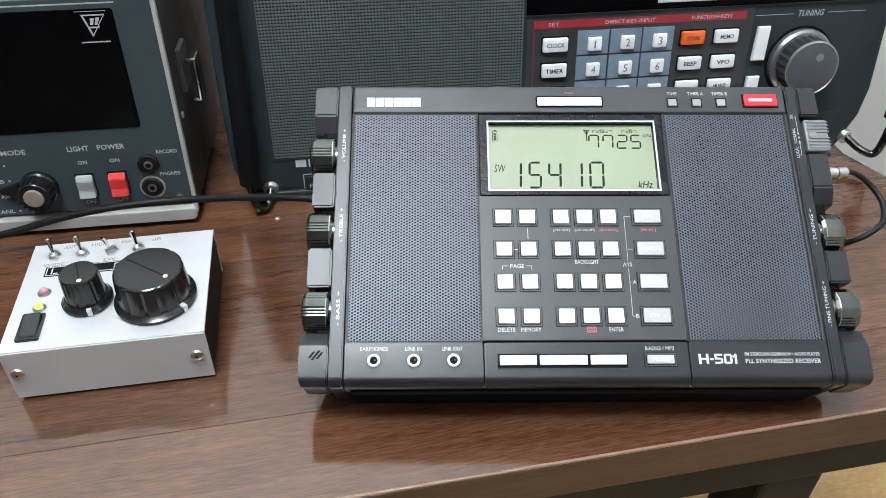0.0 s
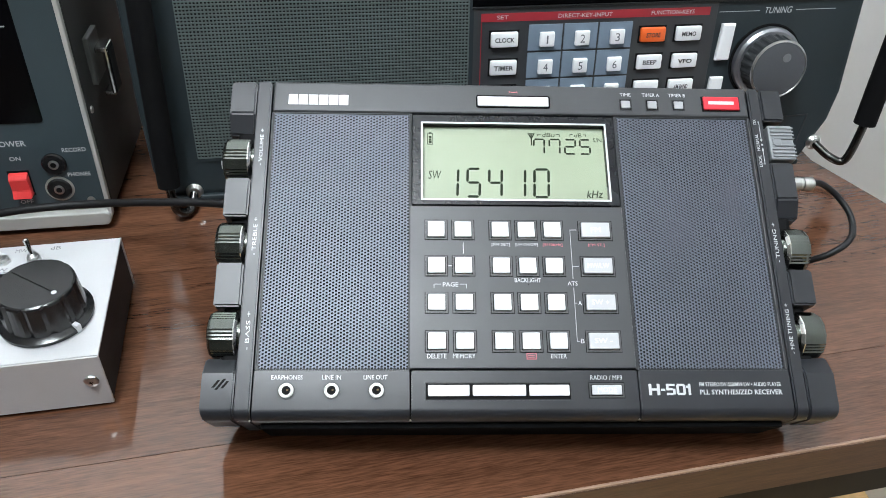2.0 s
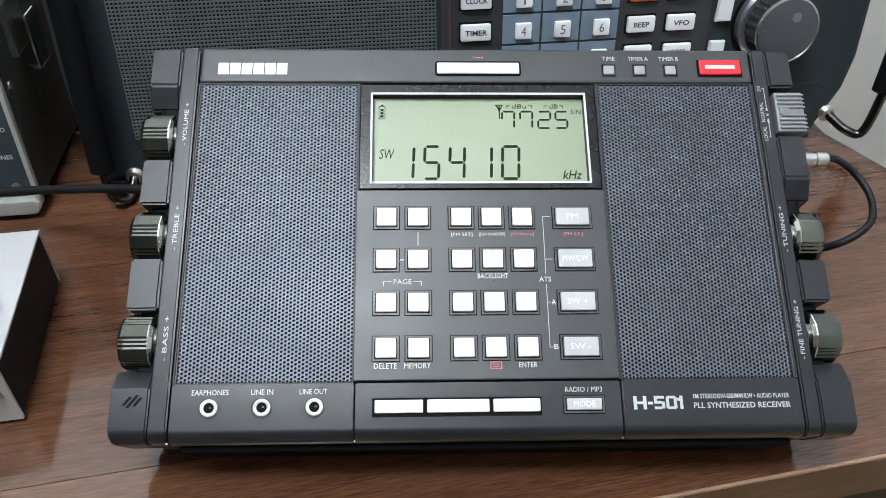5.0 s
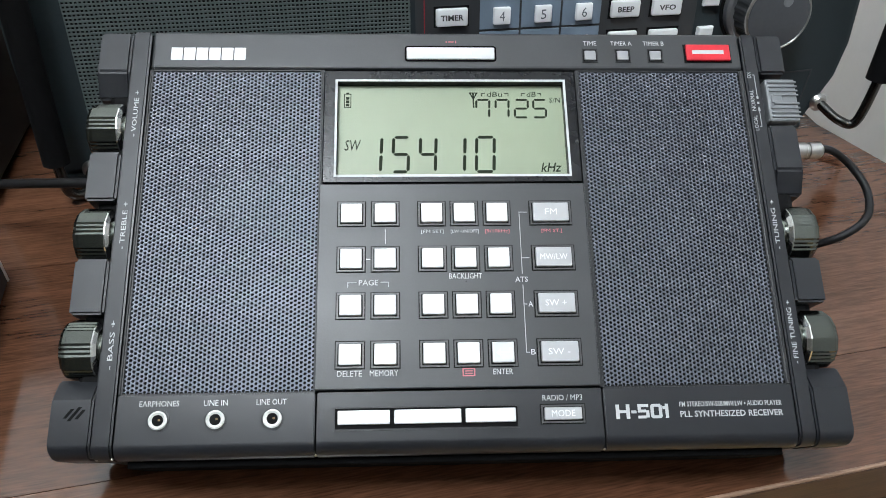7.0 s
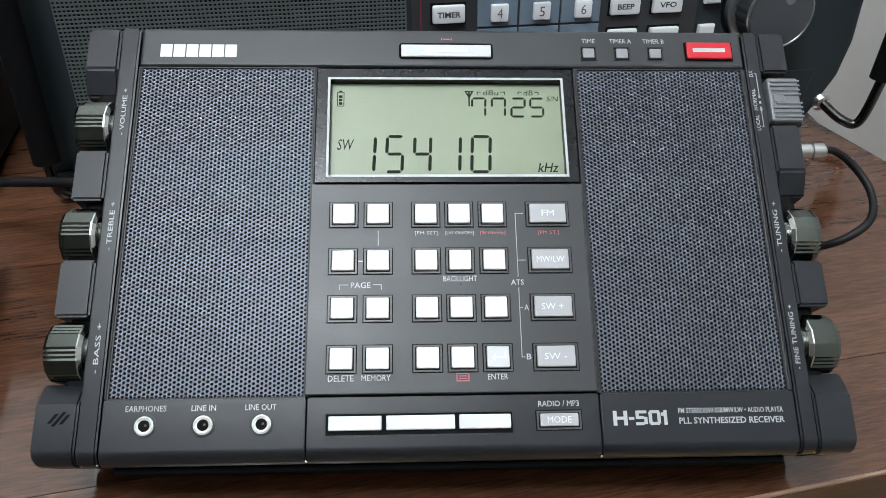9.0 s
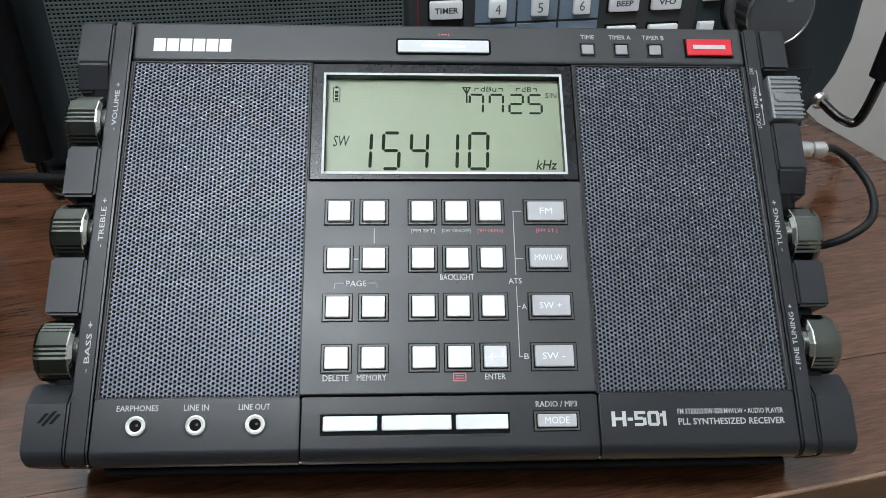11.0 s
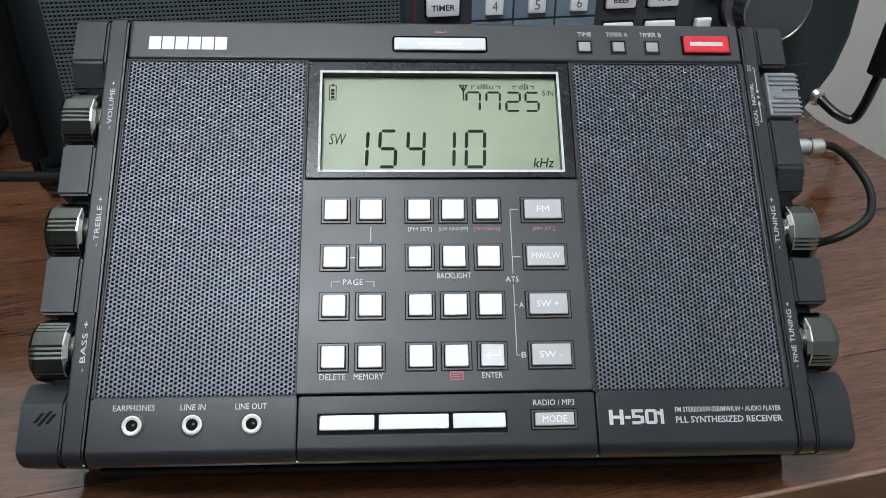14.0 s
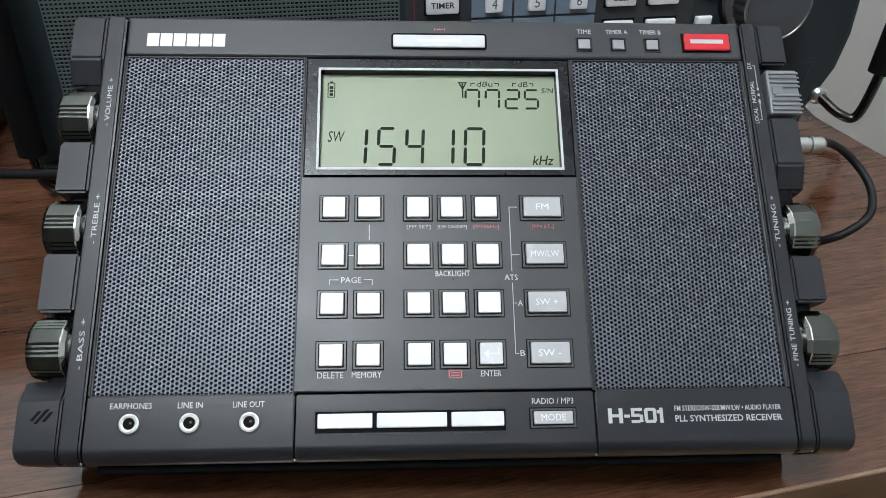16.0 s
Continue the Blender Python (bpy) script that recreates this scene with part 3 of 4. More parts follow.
STROKES = {"H": ((0, 0, 0.26, 1), (0.74, 0, 1, 1), (0.26, 0.4, 0.74, 0.6)), "-": ((0, 0.37, 1, 0.57),),
           "5": ((0, 0, 0.72, 0.2), (0.72, 0.06, 1, 0.56), (0, 0.42, 0.72, 0.62), (0, 0.62, 0.28, 0.8), (0, 0.8, 0.96, 1)),
           "0": ((0, 0.1, 0.28, 0.9), (0.72, 0.1, 1, 0.9), (0.1, 0, 0.9, 0.2), (0.1, 0.8, 0.9, 1)), "1": ((0.45, 0, 1, 1), (0, 0.62, 0.45, 0.84))}
model = bmesh.new()
for ch, a, b in (("H", 152.6, 157.4), ("-", 157.9, 159.7), ("5", 160.2, 164.1), ("0", 164.6, 168.6), ("1", 168.8, 170.8)):
    for x0, z0, x1, z1 in STROKES[ch]:
        plate(a + (b - a) * x0, a + (b - a) * x1, -2.7 + 4.8 * z0, -2.7 + 4.8 * z1, 0.0, 0.06, 0, 2, model)
part("panel_print", model, PRINT, radio, "broad white printed model number")
writing("panel_print", "FM STEREO/SW-SSB/MW/LW \u2022 AUDIO PLAYER", 174.8, 210.6, 1.0, 2.7, 0.02, PRINT, radio, bold=0.008)
writing("panel_print", "PLL SYNTHESIZED RECEIVER", 174.8, 210.7, -2.5, -0.4, 0.02, PRINT, radio, bold=0.012)
for (a, b), s in zip(((-7.4, 5.7), (13.8, 21.7), (31.2, 41.2)), ("EARPHONES", "LINE IN", "LINE OUT")):
    writing("panel_print", s, a, b, 4.2, 6.1, 0.02, PRINT, radio)
for u in (-0.9, 17.9, 36.7):
    jack = part("socket", turned([(3.8 * MM, -0.1 * MM), (3.8 * MM, 0.2 * MM), (3.5 * MM, 0.25 * MM)], pose(u * MM, 0, -0.4 * MM, 90)), BLACK_SMOOTH, radio)
    part("socket_ring", turned([(3.1 * MM, 0.2 * MM), (3.1 * MM, 0.7 * MM), (2.6 * MM, 0.95 * MM), (1.85 * MM, 0.55 * MM)], pose(u * MM, 0, -0.4 * MM, 90)), RINGMETAL, jack, "nickel ring", smooth=True)
    part("socket_hole", turned([(1.85 * MM, 0.5 * MM), (1.85 * MM, 0.64 * MM)], pose(u * MM, 0, -0.4 * MM, 90)), DEEP, jack)
    part("spring_contact", solid((u + 0.1) * MM, (u + 0.9) * MM, -0.70 * MM, -0.6 * MM, -0.6 * MM, 0.1 * MM, 0.0001), BRASS, jack, "brass contact")
for u in (-20.8, -15.9, 51.0, 148.5, 214.6, 220.9):
    part("seam_pin", turned([(0.55 * MM, 0), (0.45 * MM, 0.3 * MM), (0.1 * MM, 0.45 * MM)], pose(u * MM, 3.6 * MM, -12.3 * MM, 150), 10), STEEL, radio)

# header: maker's mark as plain blocks, light key, timers, power key
mark = part("maker_mark", plate(-7.6, 21.5, 134.7, 140.6, 0.1, 0.22, 0), PANEL, radio)
LW = 28.7 / 6
bars("mark_block", [(-7.4 + i * LW, -7.4 + (i + 0.9) * LW, 135.0, 140.3) for i in range(6)], 0.22, KEYWHITE, mark, split=True)
part("key_frame", prism(rounded(81.9 * MM, 117.6 * MM, 134.5 * MM, 141.2 * MM, 1.2 * MM), -0.55 * MM, -0.1 * MM), GLOSS, radio)
part("light_key", plate(82.6, 116.9, 135.2, 140.4, 0.2, 1.1, 0.4, 2), KEYPALE, radio, "long pale key")
bars("key_print", [(91.5, 108.0, 137.2, 138.4)], 1.1, KEYWHITE, radio)
bars("panel_print", [(98.0, 98.3, 142.7, 143.7), (98.8, 101.2, 143.0, 143.4), (101.7, 102.0, 142.7, 143.7)], 0.2, PRINTRED, radio)
for u, a, b, s in ((154.5, 152.2, 157.5, "TIME"), (167.5, 163.1, 171.6, "TIMER A"), (180.5, 176.1, 184.5, "TIMER B")):
    part("key_frame", frame_ring(u - 3.1, u + 3.1, 134.2, 140.2, 0.4, 0.1, 0.5), BLACK_SMOOTH, radio)
    # black sheet for the shade round the timer key
    part("key_well_shade", plate(u - 2.9, u + 2.9, 134.4, 140.0, 0.1, 0.26, 0), DEEP, radio)
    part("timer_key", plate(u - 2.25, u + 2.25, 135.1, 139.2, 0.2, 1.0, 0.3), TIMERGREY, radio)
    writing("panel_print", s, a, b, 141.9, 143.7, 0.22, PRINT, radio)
# shade round the power key, drawn as a black sheet
part("key_well_shade", plate(192.0, 211.0, 134.1, 142.4, 0.1, 0.26, 0), DEEP, radio)
power = part("power_key", plate(192.7, 210.3, 134.7, 141.8, 0.2, 1.6, 0.5), RED, radio, "red power key with a white bar")
bars("power_bar", [(195.0, 207.6, 137.4, 139.1)], 1.6, PRINT, power)


# ends: caps, knobs, switch
def cap(u0, u1, v0, v1, cut=0.0):
    """An end cap; the end towards a knob slopes down, and the lowest one is rounded at its foot."""
    bm = bmesh.new()
    lo, hi = v0, v1
    pts = [(lo, -0.022), (hi, -0.022)]
    face = [(hi, 0.0 if cut <= 0 else -0.0045), (hi - max(cut, 0), 0.0), (lo + max(-cut, 0), 0.0), (lo, 0.0 if cut >= 0 else -0.0045)]
    if v0 < 0:
        face = face[:2] + [(v0 + 5 - 5 * math.sin(radians(k)), -(5 - 5 * math.cos(radians(k))) * MM) for k in range(0, 91, 15)]
        pts = [(lo, -0.022), (hi, -0.022)]
    ring = pts + face
    a = [bm.verts.new((u0 * MM, -y, v * MM)) for v, y in ring]
    b = [bm.verts.new((u1 * MM, -y, v * MM)) for v, y in ring]
    bm.faces.new(a)
    bm.faces.new(b[::-1])
    for i in range(len(a)):
        j = (i + 1) % len(a)
        bm.faces.new((a[i], b[i], b[j], a[j]))
    bmesh.ops.remove_doubles(bm, verts=bm.verts, dist=1e-6)
    bmesh.ops.recalc_face_normals(bm, faces=bm.faces)
    if v0 < 0:
        out = min(u0, u1, key=lambda q: -abs(q - 100)) * MM
        for v in bm.verts:
            low = v0 + 4.5 - v.co.z / MM
            if low > 0 and abs(v.co.x - out) < 1e-6:
                v.co.x += (4.5 - math.sqrt(max(0.0, 20.25 - min(low, 4.4) ** 2))) * MM * (1 if u0 < 100 else -1) * 0.45
        bm.normal_update()
        hard = [e for e in bm.edges if e.calc_face_angle(0) > 0.7]
        bmesh.ops.bevel(bm, geom=hard, offset=0.0007, segments=2, affect="EDGES")
    else:
        bmesh.ops.bevel(bm, geom=list(bm.edges), offset=0.0009, segments=2, affect="EDGES")
    part("end_cap", bm, BLACK, radio, smooth=v0 < 0)


def hknob(u0, u1, v, r, side, turn):
    """A knob lying in the radio's end: flats and ribbed bands in turn, with a bright chamfer and a neck at its inner end."""
    section = []
    flats = 14
    for i in range(flats):
        a0, a1 = (radians(turn + 360 * (i + k) / flats) for k in (0, 1))
        p0, p1 = Vector((math.cos(a0), math.sin(a0))), Vector((math.cos(a1), math.sin(a1)))
        steps = 6 if i % 2 else 1
        for k in range(steps):
            q = p0.lerp(p1, k / steps)
            section.append(q * (0.975 if k % 2 else 1.0))
    n = len(section)
    outer, inner = (u0, u1) if side < 0 else (u1, u0)
    d = 1 if side < 0 else -1
    bm = bmesh.new()
    rings = [[bm.verts.new(((outer + d * h) * MM, (7.5 + r * f * q.x) * MM, (v + r * f * q.y) * MM)) for q in section] for f, h in ((0.78, 0.0), (0.92, 0.7), (0.985, 1.8), (1.0, 3.0), (1.0, abs(inner - outer) - 1.2))]
    for a, b in zip(rings, rings[1:]):
        for i in range(n):
            bm.faces.new((a[i], a[(i + 1) % n], b[(i + 1) % n], b[i]))
    bm.faces.new(rings[0][::-1])
    bm.faces.new(rings[-1])
    k = part("side_knob", bm, GUNMETAL, radio, "gunmetal knob with broad flats and ribs")
    rg = bmesh.new()
    e = [[rg.verts.new(((inner + d * h) * MM, (7.5 + r * f * math.cos(radians(turn + 360 * i / 14))) * MM, (v + r * f * math.sin(radians(turn + 360 * i / 14))) * MM)) for i in range(14)] for f, h in ((0.995, -1.15), (0.985, -0.7), (0.86, 0.25))]
    for a, b in zip(e, e[1:]):
        for i in range(14):
            rg.faces.new((a[i], a[(i + 1) % 14], b[(i + 1) % 14], b[i]))
    rg.faces.new(e[0][::-1])
    rg.faces.new(e[-1])
    part("bright_ring", rg, CHROME, k, "polished chamfer")
    part("neck", turned([(r * 0.7 * MM, -0.2 * MM), (r * 0.7 * MM, 1.4 * MM)], pose(inner * MM, 7.5 * MM, v * MM, 0, 90 * d), 32), GUNMETAL, k, smooth=True)


for u0, u1, v0, v1, cut in ((-34.6, -22.6, 120.5, 147.0, -9.5), (-33.8, -22.6, 78.0, 97.0, 0), (-34.4, -22.6, 36.0, 56.0, 0), (-36.4, -22.6, -12.6, 14.0, 7.0)):
    cap(u0, u1, v0, v1, cut)
for u0, u1, v0, v1, cut in ((221.8, 232.4, 129.8, 147.0, 0), (221.8, 233.0, 79.7, 107.5, -9.0), (221.8, 233.0, 37.3, 54.0, 0), (221.8, 235.0, -13.0, 14.2, 7.5)):
    cap(u0, u1, v0, v1, cut)
for v in (108.3, 66.3, 25.0):
    hknob(-36.0, -23.4, v, 10.5, -1, {108.3: 250, 66.3: 244, 25.0: 255}[v])
for v in (65.2, 25.0):
    hknob(222.8, 234.2, v, 10.5, 1, 232 if v > 40 else 240)
switch = part("slide_switch", plate(222.6, 234.6, 108.6, 126.8, -6, 1.0, 0.8, 2), SWITCHGREY, radio, "grey ribbed slide switch")
for i in range(9):
    v = 110.3 + i * 1.85
    if i not in (4,):
        part("rib", plate(224.8 if 2 < i < 6 else 223.4, 234.9, v - 0.45, v + 0.45, 0.9, 1.6, 0.3), SWITCHGREY, switch)
part("rib", plate(224.0, 228.2, 116.2, 119.6, 0.9, 1.5, 0.3), SWITCHGREY, switch)
for s, v0, v1 in (("- VOLUME +", 103.0, 121.8), ("- TREBLE +", 59.3, 77.2), ("- BASS +", 16.8, 33.6)):
    writing("panel_print", s, -19.5, -17.8, v0, v1, 0.12, PRINT, radio, turn=90)
for s, v0, v1 in (("- TUNING +", 57.2, 76.4), ("- FINE TUNING +", 15.2, 37.8)):
    writing("panel_print", s, 217.4, 219.1, v0, v1, 0.12, PRINT, radio, turn=90)
for s, v0, v1 in (("LOCAL", 105.0, 111.3), ("NORMAL", 113.4, 122.4), ("DX", 127.6, 130.3)):
    writing("panel_print", s, 216.3, 217.9, v0, v1, 0.12, PRINT, radio, turn=90)
bars("panel_line", [(219.0, 219.3, 106.6, 115.0), (218.4, 219.3, 106.4, 106.7), (219.0, 219.3, 118.4, 129.0), (218.4, 219.3, 128.8, 129.1), (218.75, 219.55, 116.2, 117.2), (218.75, 219.55, 113.2, 114.6), (218.75, 219.55, 118.6, 119.6)], 0.1, PRINTGREY, radio, split=True)
stripes = bmesh.new()
for o, q0, q1 in ((-32.6, 0.9, 4.0), (-30.6, 0.0, 4.6), (-28.6, 0.6, 3.7)):
    merge(stripes, prism([((o + 0.75 * q + w) * MM, q * MM) for q, w in ((q0, 0), (q0, 1.15), (q1, 1.15), (q1, 0))], -0.09 * MM, 0.0))
part("stripe_mark", stripes, DEEP, radio)
part("rear_stand", plate(-8, 210, -6.5, 60.0, -38.5, -36.5, 0.9), DEEP, radio)
# aerial socket plug on the end
plug = part("aerial_plug", turned([(2.6 * MM, 0), (2.9 * MM, 0.4 * MM), (2.9 * MM, 6 * MM), (2.6 * MM, 6.3 * MM), (2.6 * MM, 7 * MM), (2.9 * MM, 7.3 * MM), (2.9 * MM, 11 * MM), (1.8 * MM, 12 * MM)], pose(232.0 * MM, 9 * MM, 100.5 * MM, 0, 90) @ Matrix.Diagonal((1.15, 1.15, 1.2, 1))), STEEL, radio, "nickel aerial plug", smooth=True)

# ---- the small aluminium preselector box ----
box = thing("control_box", pose(-0.0862, 0.0230, 0.0, 0, 0, 8.7), "brushed aluminium control box with two black knobs and toggle switches", "control box")
BW, BD, BZ0, BZ1 = 0.0969, 0.0830, 0.002, 0.0338
w = 0.0014
channel = [(0, BZ0), (0, BZ1), (BD, BZ1), (BD, BZ0), (BD - w, BZ0), (BD - w, BZ1 - w), (w, BZ1 - w), (w, BZ0)]
cover = prism(channel, -BW, 0, 0.0003)
bmesh.ops.bevel(cover, geom=[e for e in cover.edges if e.calc_length() > 0.09 and all(v.co.z > BZ1 - 1e-4 for v in e.verts)], offset=0.0007, segments=3, affect="EDGES")
cover.transform(Matrix(((0, 1, 0, 0), (1, 0, 0, 0), (0, 0, 1, 0), (0, 0, 0, 1))))
part("cover", cover, ALU, box, "satin aluminium cover")
part("inner_case", solid(-BW + 0.0006, -0.0006, 0.0016, BD - 0.0016, BZ0 + 0.0003, BZ1 - 0.0016, 0), DARKMETAL, box, "dark painted side panels")
for x in (-0.088, -0.009):
    for y in (0.009, 0.074):
        part("rubber_foot", turned([(0.004, 0.0), (0.0045, 0.0022)], pose(x, y, 0), 16), RUBBER, box)


def screw_head(x, z, parent):
    s = part("screw", turned([(0.0030, -0.0002), (0.0034, 0.0003), (0.0030, 0.0011), (0.0018, 0.0016), (0.0006, 0.0017)], pose(x, 0, z, 90), 24), STEEL, parent, smooth=True)
    for a in (20, 110):
        b = solid(-0.0011, 0.0011, -0.0002, 0.0002, 0.0013, 0.00175, 0)
        b.transform(pose(x, 0, z, 90) @ pose(0, 0, 0, 0, 0, a))
        part("slot", b, DEEP, s)


screw_head(-0.0062, 0.0185, box)
screw_head(-0.0918, 0.0195, box)


def pointer_knob(x, y, r, h, skirt, turn):
    """A fluted black knob on a round skirt, with a white dot."""
    m = pose(x, y, BZ1, 0, 0, turn)
    bm = bmesh.new()
    n = 60
    rings = []
    for z, f, flute in ((0.004, 1.0, 1), (h * 0.92, 0.945, 1), (h * 0.975, 0.925, 0.4), (h, 0.88, 0)):
        rings.append([bm.verts.new(m @ Vector((r * f * (1 - 0.05 * flute * (i % 5 == 0)) * math.cos(2 * math.pi * i / n), r * f * (1 - 0.05 * flute * (i % 5 == 0)) * math.sin(2 * math.pi * i / n), z))) for i in range(n)])
    for a, b in zip(rings, rings[1:]):
        for i in range(n):
            bm.faces.new((a[i], a[(i + 1) % n], b[(i + 1) % n], b[i]))
    bm.faces.new(rings[-1])
    bm.faces.new(rings[0][::-1])
    k = part("knob", bm, BAKELITE, box, "fluted black bakelite knob")
    part("skirt", turned([(skirt, 0.0006), (skirt, 0.0022), (skirt * 0.9, 0.0034), (skirt * 0.86, 0.0042)], pose(x, y, BZ1), 48), BAKELITE, k, smooth=True)
    part("dot", turned([(0.0012, 0), (0.0012, 0.0003)], m @ pose(r * 0.66, 0, h - 0.0001), 14), PRINT, k)
    g = solid(-r * 0.8, r * 0.62, -0.0002, 0.0002, h - 0.0001, h + 0.00008, 0)
    g.transform(m)
    part("pointer_line", g, DEEP, k)
    notch = solid(skirt * 0.86, skirt * 1.02, -0.0012, 0.0012, 0.0005, 0.0045, 0.0003)
    notch.transform(m)
    part("index_notch", notch, ALU, k)


pointer_knob(-0.0258, 0.0288, 0.0182, 0.0205, 0.0206, -38)
pointer_knob(-0.0600, 0.0322, 0.0100, 0.0195, 0.0127, -75)
for x in (-0.0840, -0.0695, -0.0540, -0.0398):
    y = 0.0708
    t = part("toggle_switch", turned([(0.0036, 0.0), (0.0036, 0.0016)], pose(x, y, BZ1), 6), STEEL, box)
    part("thread", turned([(0.0024, 0.0016), (0.0024, 0.0030)], pose(x, y, BZ1), 16), STEEL, t)
    lean = 1 if x != -0.0540 else -1
    part("lever", turned([(0.0008, 0.002), (0.0014, 0.0105), (0.0009, 0.0112)], pose(x, y, BZ1, -24 if lean > 0 else 4, -14, 0), 12), CHROME, t, smooth=True)
for y, m in ((0.0418, LEDRED), (0.0300, LEDGREEN)):
    led = part("lamp_holder", turned([(0.0034, 0), (0.0034, 0.0006), (0.0026, 0.0016)], pose(-0.0836, y, BZ1), 20), STEEL, box, smooth=True)
    part("led", turned([(0.0019, 0.0010), (0.0019, 0.0022), (0.0012, 0.0031), (0.0004, 0.0034)], pose(-0.0836, y, BZ1), 16), m, led, smooth=True)
rk = part("rocker_switch", solid(-0.0902, -0.0792, 0.0068, 0.0252, BZ1 - 0.001, BZ1 + 0.0016, 0.0005), BAKELITE, box)
rc = solid(-0.0890, -0.0804, 0.0082, 0.0238, BZ1 + 0.001, BZ1 + 0.0028, 0.0008)
rc.transform(Matrix.Translation((-0.085, 0.016, BZ1 + 0.002)) @ pose(0, 0, 0, 6) @ Matrix.Translation((0.085, -0.016, -BZ1 - 0.002)))
part("rocker", rc, BAKELITE, rk)
part("name_plate", solid(-0.0868, -0.0440, 0.0545, 0.0625, BZ1, BZ1 + 0.0003, 0), DEEP, box, "black plate with a plain outlined mark")
plate_marks = bmesh.new()
for a, b, c, d in ((-0.0860, -0.0450, 0.0550, 0.0554), (-0.0860, -0.0450, 0.0616, 0.0620), (-0.0860, -0.0856, 0.0550, 0.0620), (-0.0835, -0.0828, 0.0562, 0.0606), (-0.0822, -0.0800, 0.0562, 0.0568), (-0.0512, -0.0506, 0.0562, 0.0606), (-0.0505, -0.0485, 0.0600, 0.0606)):
    solid(a, b, c, d, BZ1 + 0.0003, BZ1 + 0.0005, 0, 2, plate_marks)
part("plate_mark", plate_marks, PRINT, box)
for s, x0, x1, y in (("WIDE", -89, -78, 64.2), ("SW", -58.0, -51.0, 64.6), ("MW", -50, -44.5, 78.5), ("dB", -33.5, -28.5, 78.5), ("ANT", -80.5, -74.5, 78.5), ("HIGH", -66, -58, 78.5)):
    writing("panel_print", s, x0, x1, y - 1.3, y + 1.3, 0.03, SILK, box, m=pose(0, 0, BZ1, -90))

# ---- the large table receiver behind ----
K = 0.97
big = thing("table_radio", pose(0.0949, 0.2133, 0.0869, -10, 0, 7), "dark grey table radio with mesh speaker, white keys, silver knob", "radio")


def gp(u0, u1, v0, v1, back, front, bevel=0.3, seg=2, bm=None):
    return plate(u0 * K, u1 * K, v0 * K, v1 * K, back, front, bevel, seg, bm)


def gw(text, u0, u1, v0, v1, out, material, owner=None, **kw):
    return writing("panel_print", text, u0 * K, u1 * K, v0 * K, v1 * K, out, material, owner or big, **kw)


shape = [(-200, -84), (-207, -66), (-209, -20), (-209, 92), (-203, 99), (240, 99), (247, 92), (247, -36), (243, -56), (228, -84)]
part("body", prism([(x * K * MM, z * K * MM) for x, z in shape], 0.0, 0.125, 0.004, 3), DARKGREY, big)
part("base_lip", gp(-198, 226, -86.5, -82.5, -4, 2.6, 1.2, 3), DARKGREY, big, "dark lip under the front", smooth=True)
part("speaker_frame", frame_ring(-181 * K, -8 * K, -60.5 * K, 92 * K, 2.4, -1, 0.8), DARKGREY, big)
part("speaker_backing", gp(-178.6, -10.6, -58.2, 90, -1, 0.15, 0), DEEP, big)
verts, faces = [], []


def wire(a, b, c, d, y0, y1):
    k = len(verts)
    for x in (a, b):
        for y in (-y1, -y0):
            for z in (c, d):
                verts.append((x * MM, y * MM, z * MM))
    faces.extend(tuple(k + i for i in f) for f in ((0, 1, 3, 2), (4, 6, 7, 5), (0, 4, 5, 1), (2, 3, 7, 6), (0, 2, 6, 4), (1, 5, 7, 3)))


U0, U1, V0, V1 = -178.4 * K, -11.0 * K, -58.0 * K, 90.0 * K
nu, nv = 82, 74
for i in range(nu + 1):
    x = U0 + (U1 - U0) * i / nu
    wire(x - 0.38, x + 0.38, V0, V1, 0.3, 0.75)
for j in range(nv + 1):
    z = V0 + (V1 - V0) * j / nv
    wire(U0, U1, z - 0.45, z + 0.45, 0.3, 1.0)
raw("speaker_mesh", verts, faces, MESHGREY, big, "grey-green woven metal speaker mesh")
gmark = part("maker_mark", gp(-166, -105, -67, -59, -0.5, 0.05, 0), DARKGREY, big)
bars("mark_block", [((-165 + i * 8.6) * K, (-158 + i * 8.6) * K, -66.0 * K, -59.8 * K) for i in range(7)], 0.05, PRINT, gmark, 0.3, split=True)
part("key_frame", frame_ring(-161 * K, -136 * K, -87 * K, -71.5 * K, 0.5, 0.0, 0.5), PRINTGREY, big)
part("power_key", gp(-159.5, -137.5, -85.5, -73, 0, 2.2, 0.5), BLACK_SMOOTH, big)
gw("POWER", -157, -140, -81, -78, 2.22, PRINT)
# right hand panel
part("panel", gp(-8.4, 146.5, -62, 27.0, -1, 0.7, 0.3), PANEL, big)
part("display_window", gp(-9, 236, 28.2, 88, -1, 1.4, 0.8), GLOSS, big, "black glossy display window")
part("window_sill", gp(-9, 236, 27.2, 28.1, -1, 1.7, 0.2), BLACK_SMOOTH, big)
part("display_glass", gp(78, 143, 32.4, 80, 1.3, 1.5, 0), KEYGREY, big, "pale display edge")
part("red_band", gp(-3.5, 141.4, 19.2, 24.1, 0.6, 0.85, 0), REDBAND, big, "dark red band")
gw("SET", 6, 13, 20.5, 22.8, 0.86, PRINT)
gw("DIRECT-KEY-INPUT", 44, 78, 20.4, 22.8, 0.86, PRINT)
gw("FUNCTION-KEYS", 103, 131, 20.4, 22.8, 0.86, PRINT)
part("red_line", gp(-3.5, -3.0, -60, 19, 0.6, 0.8, 0), REDBAND, big)


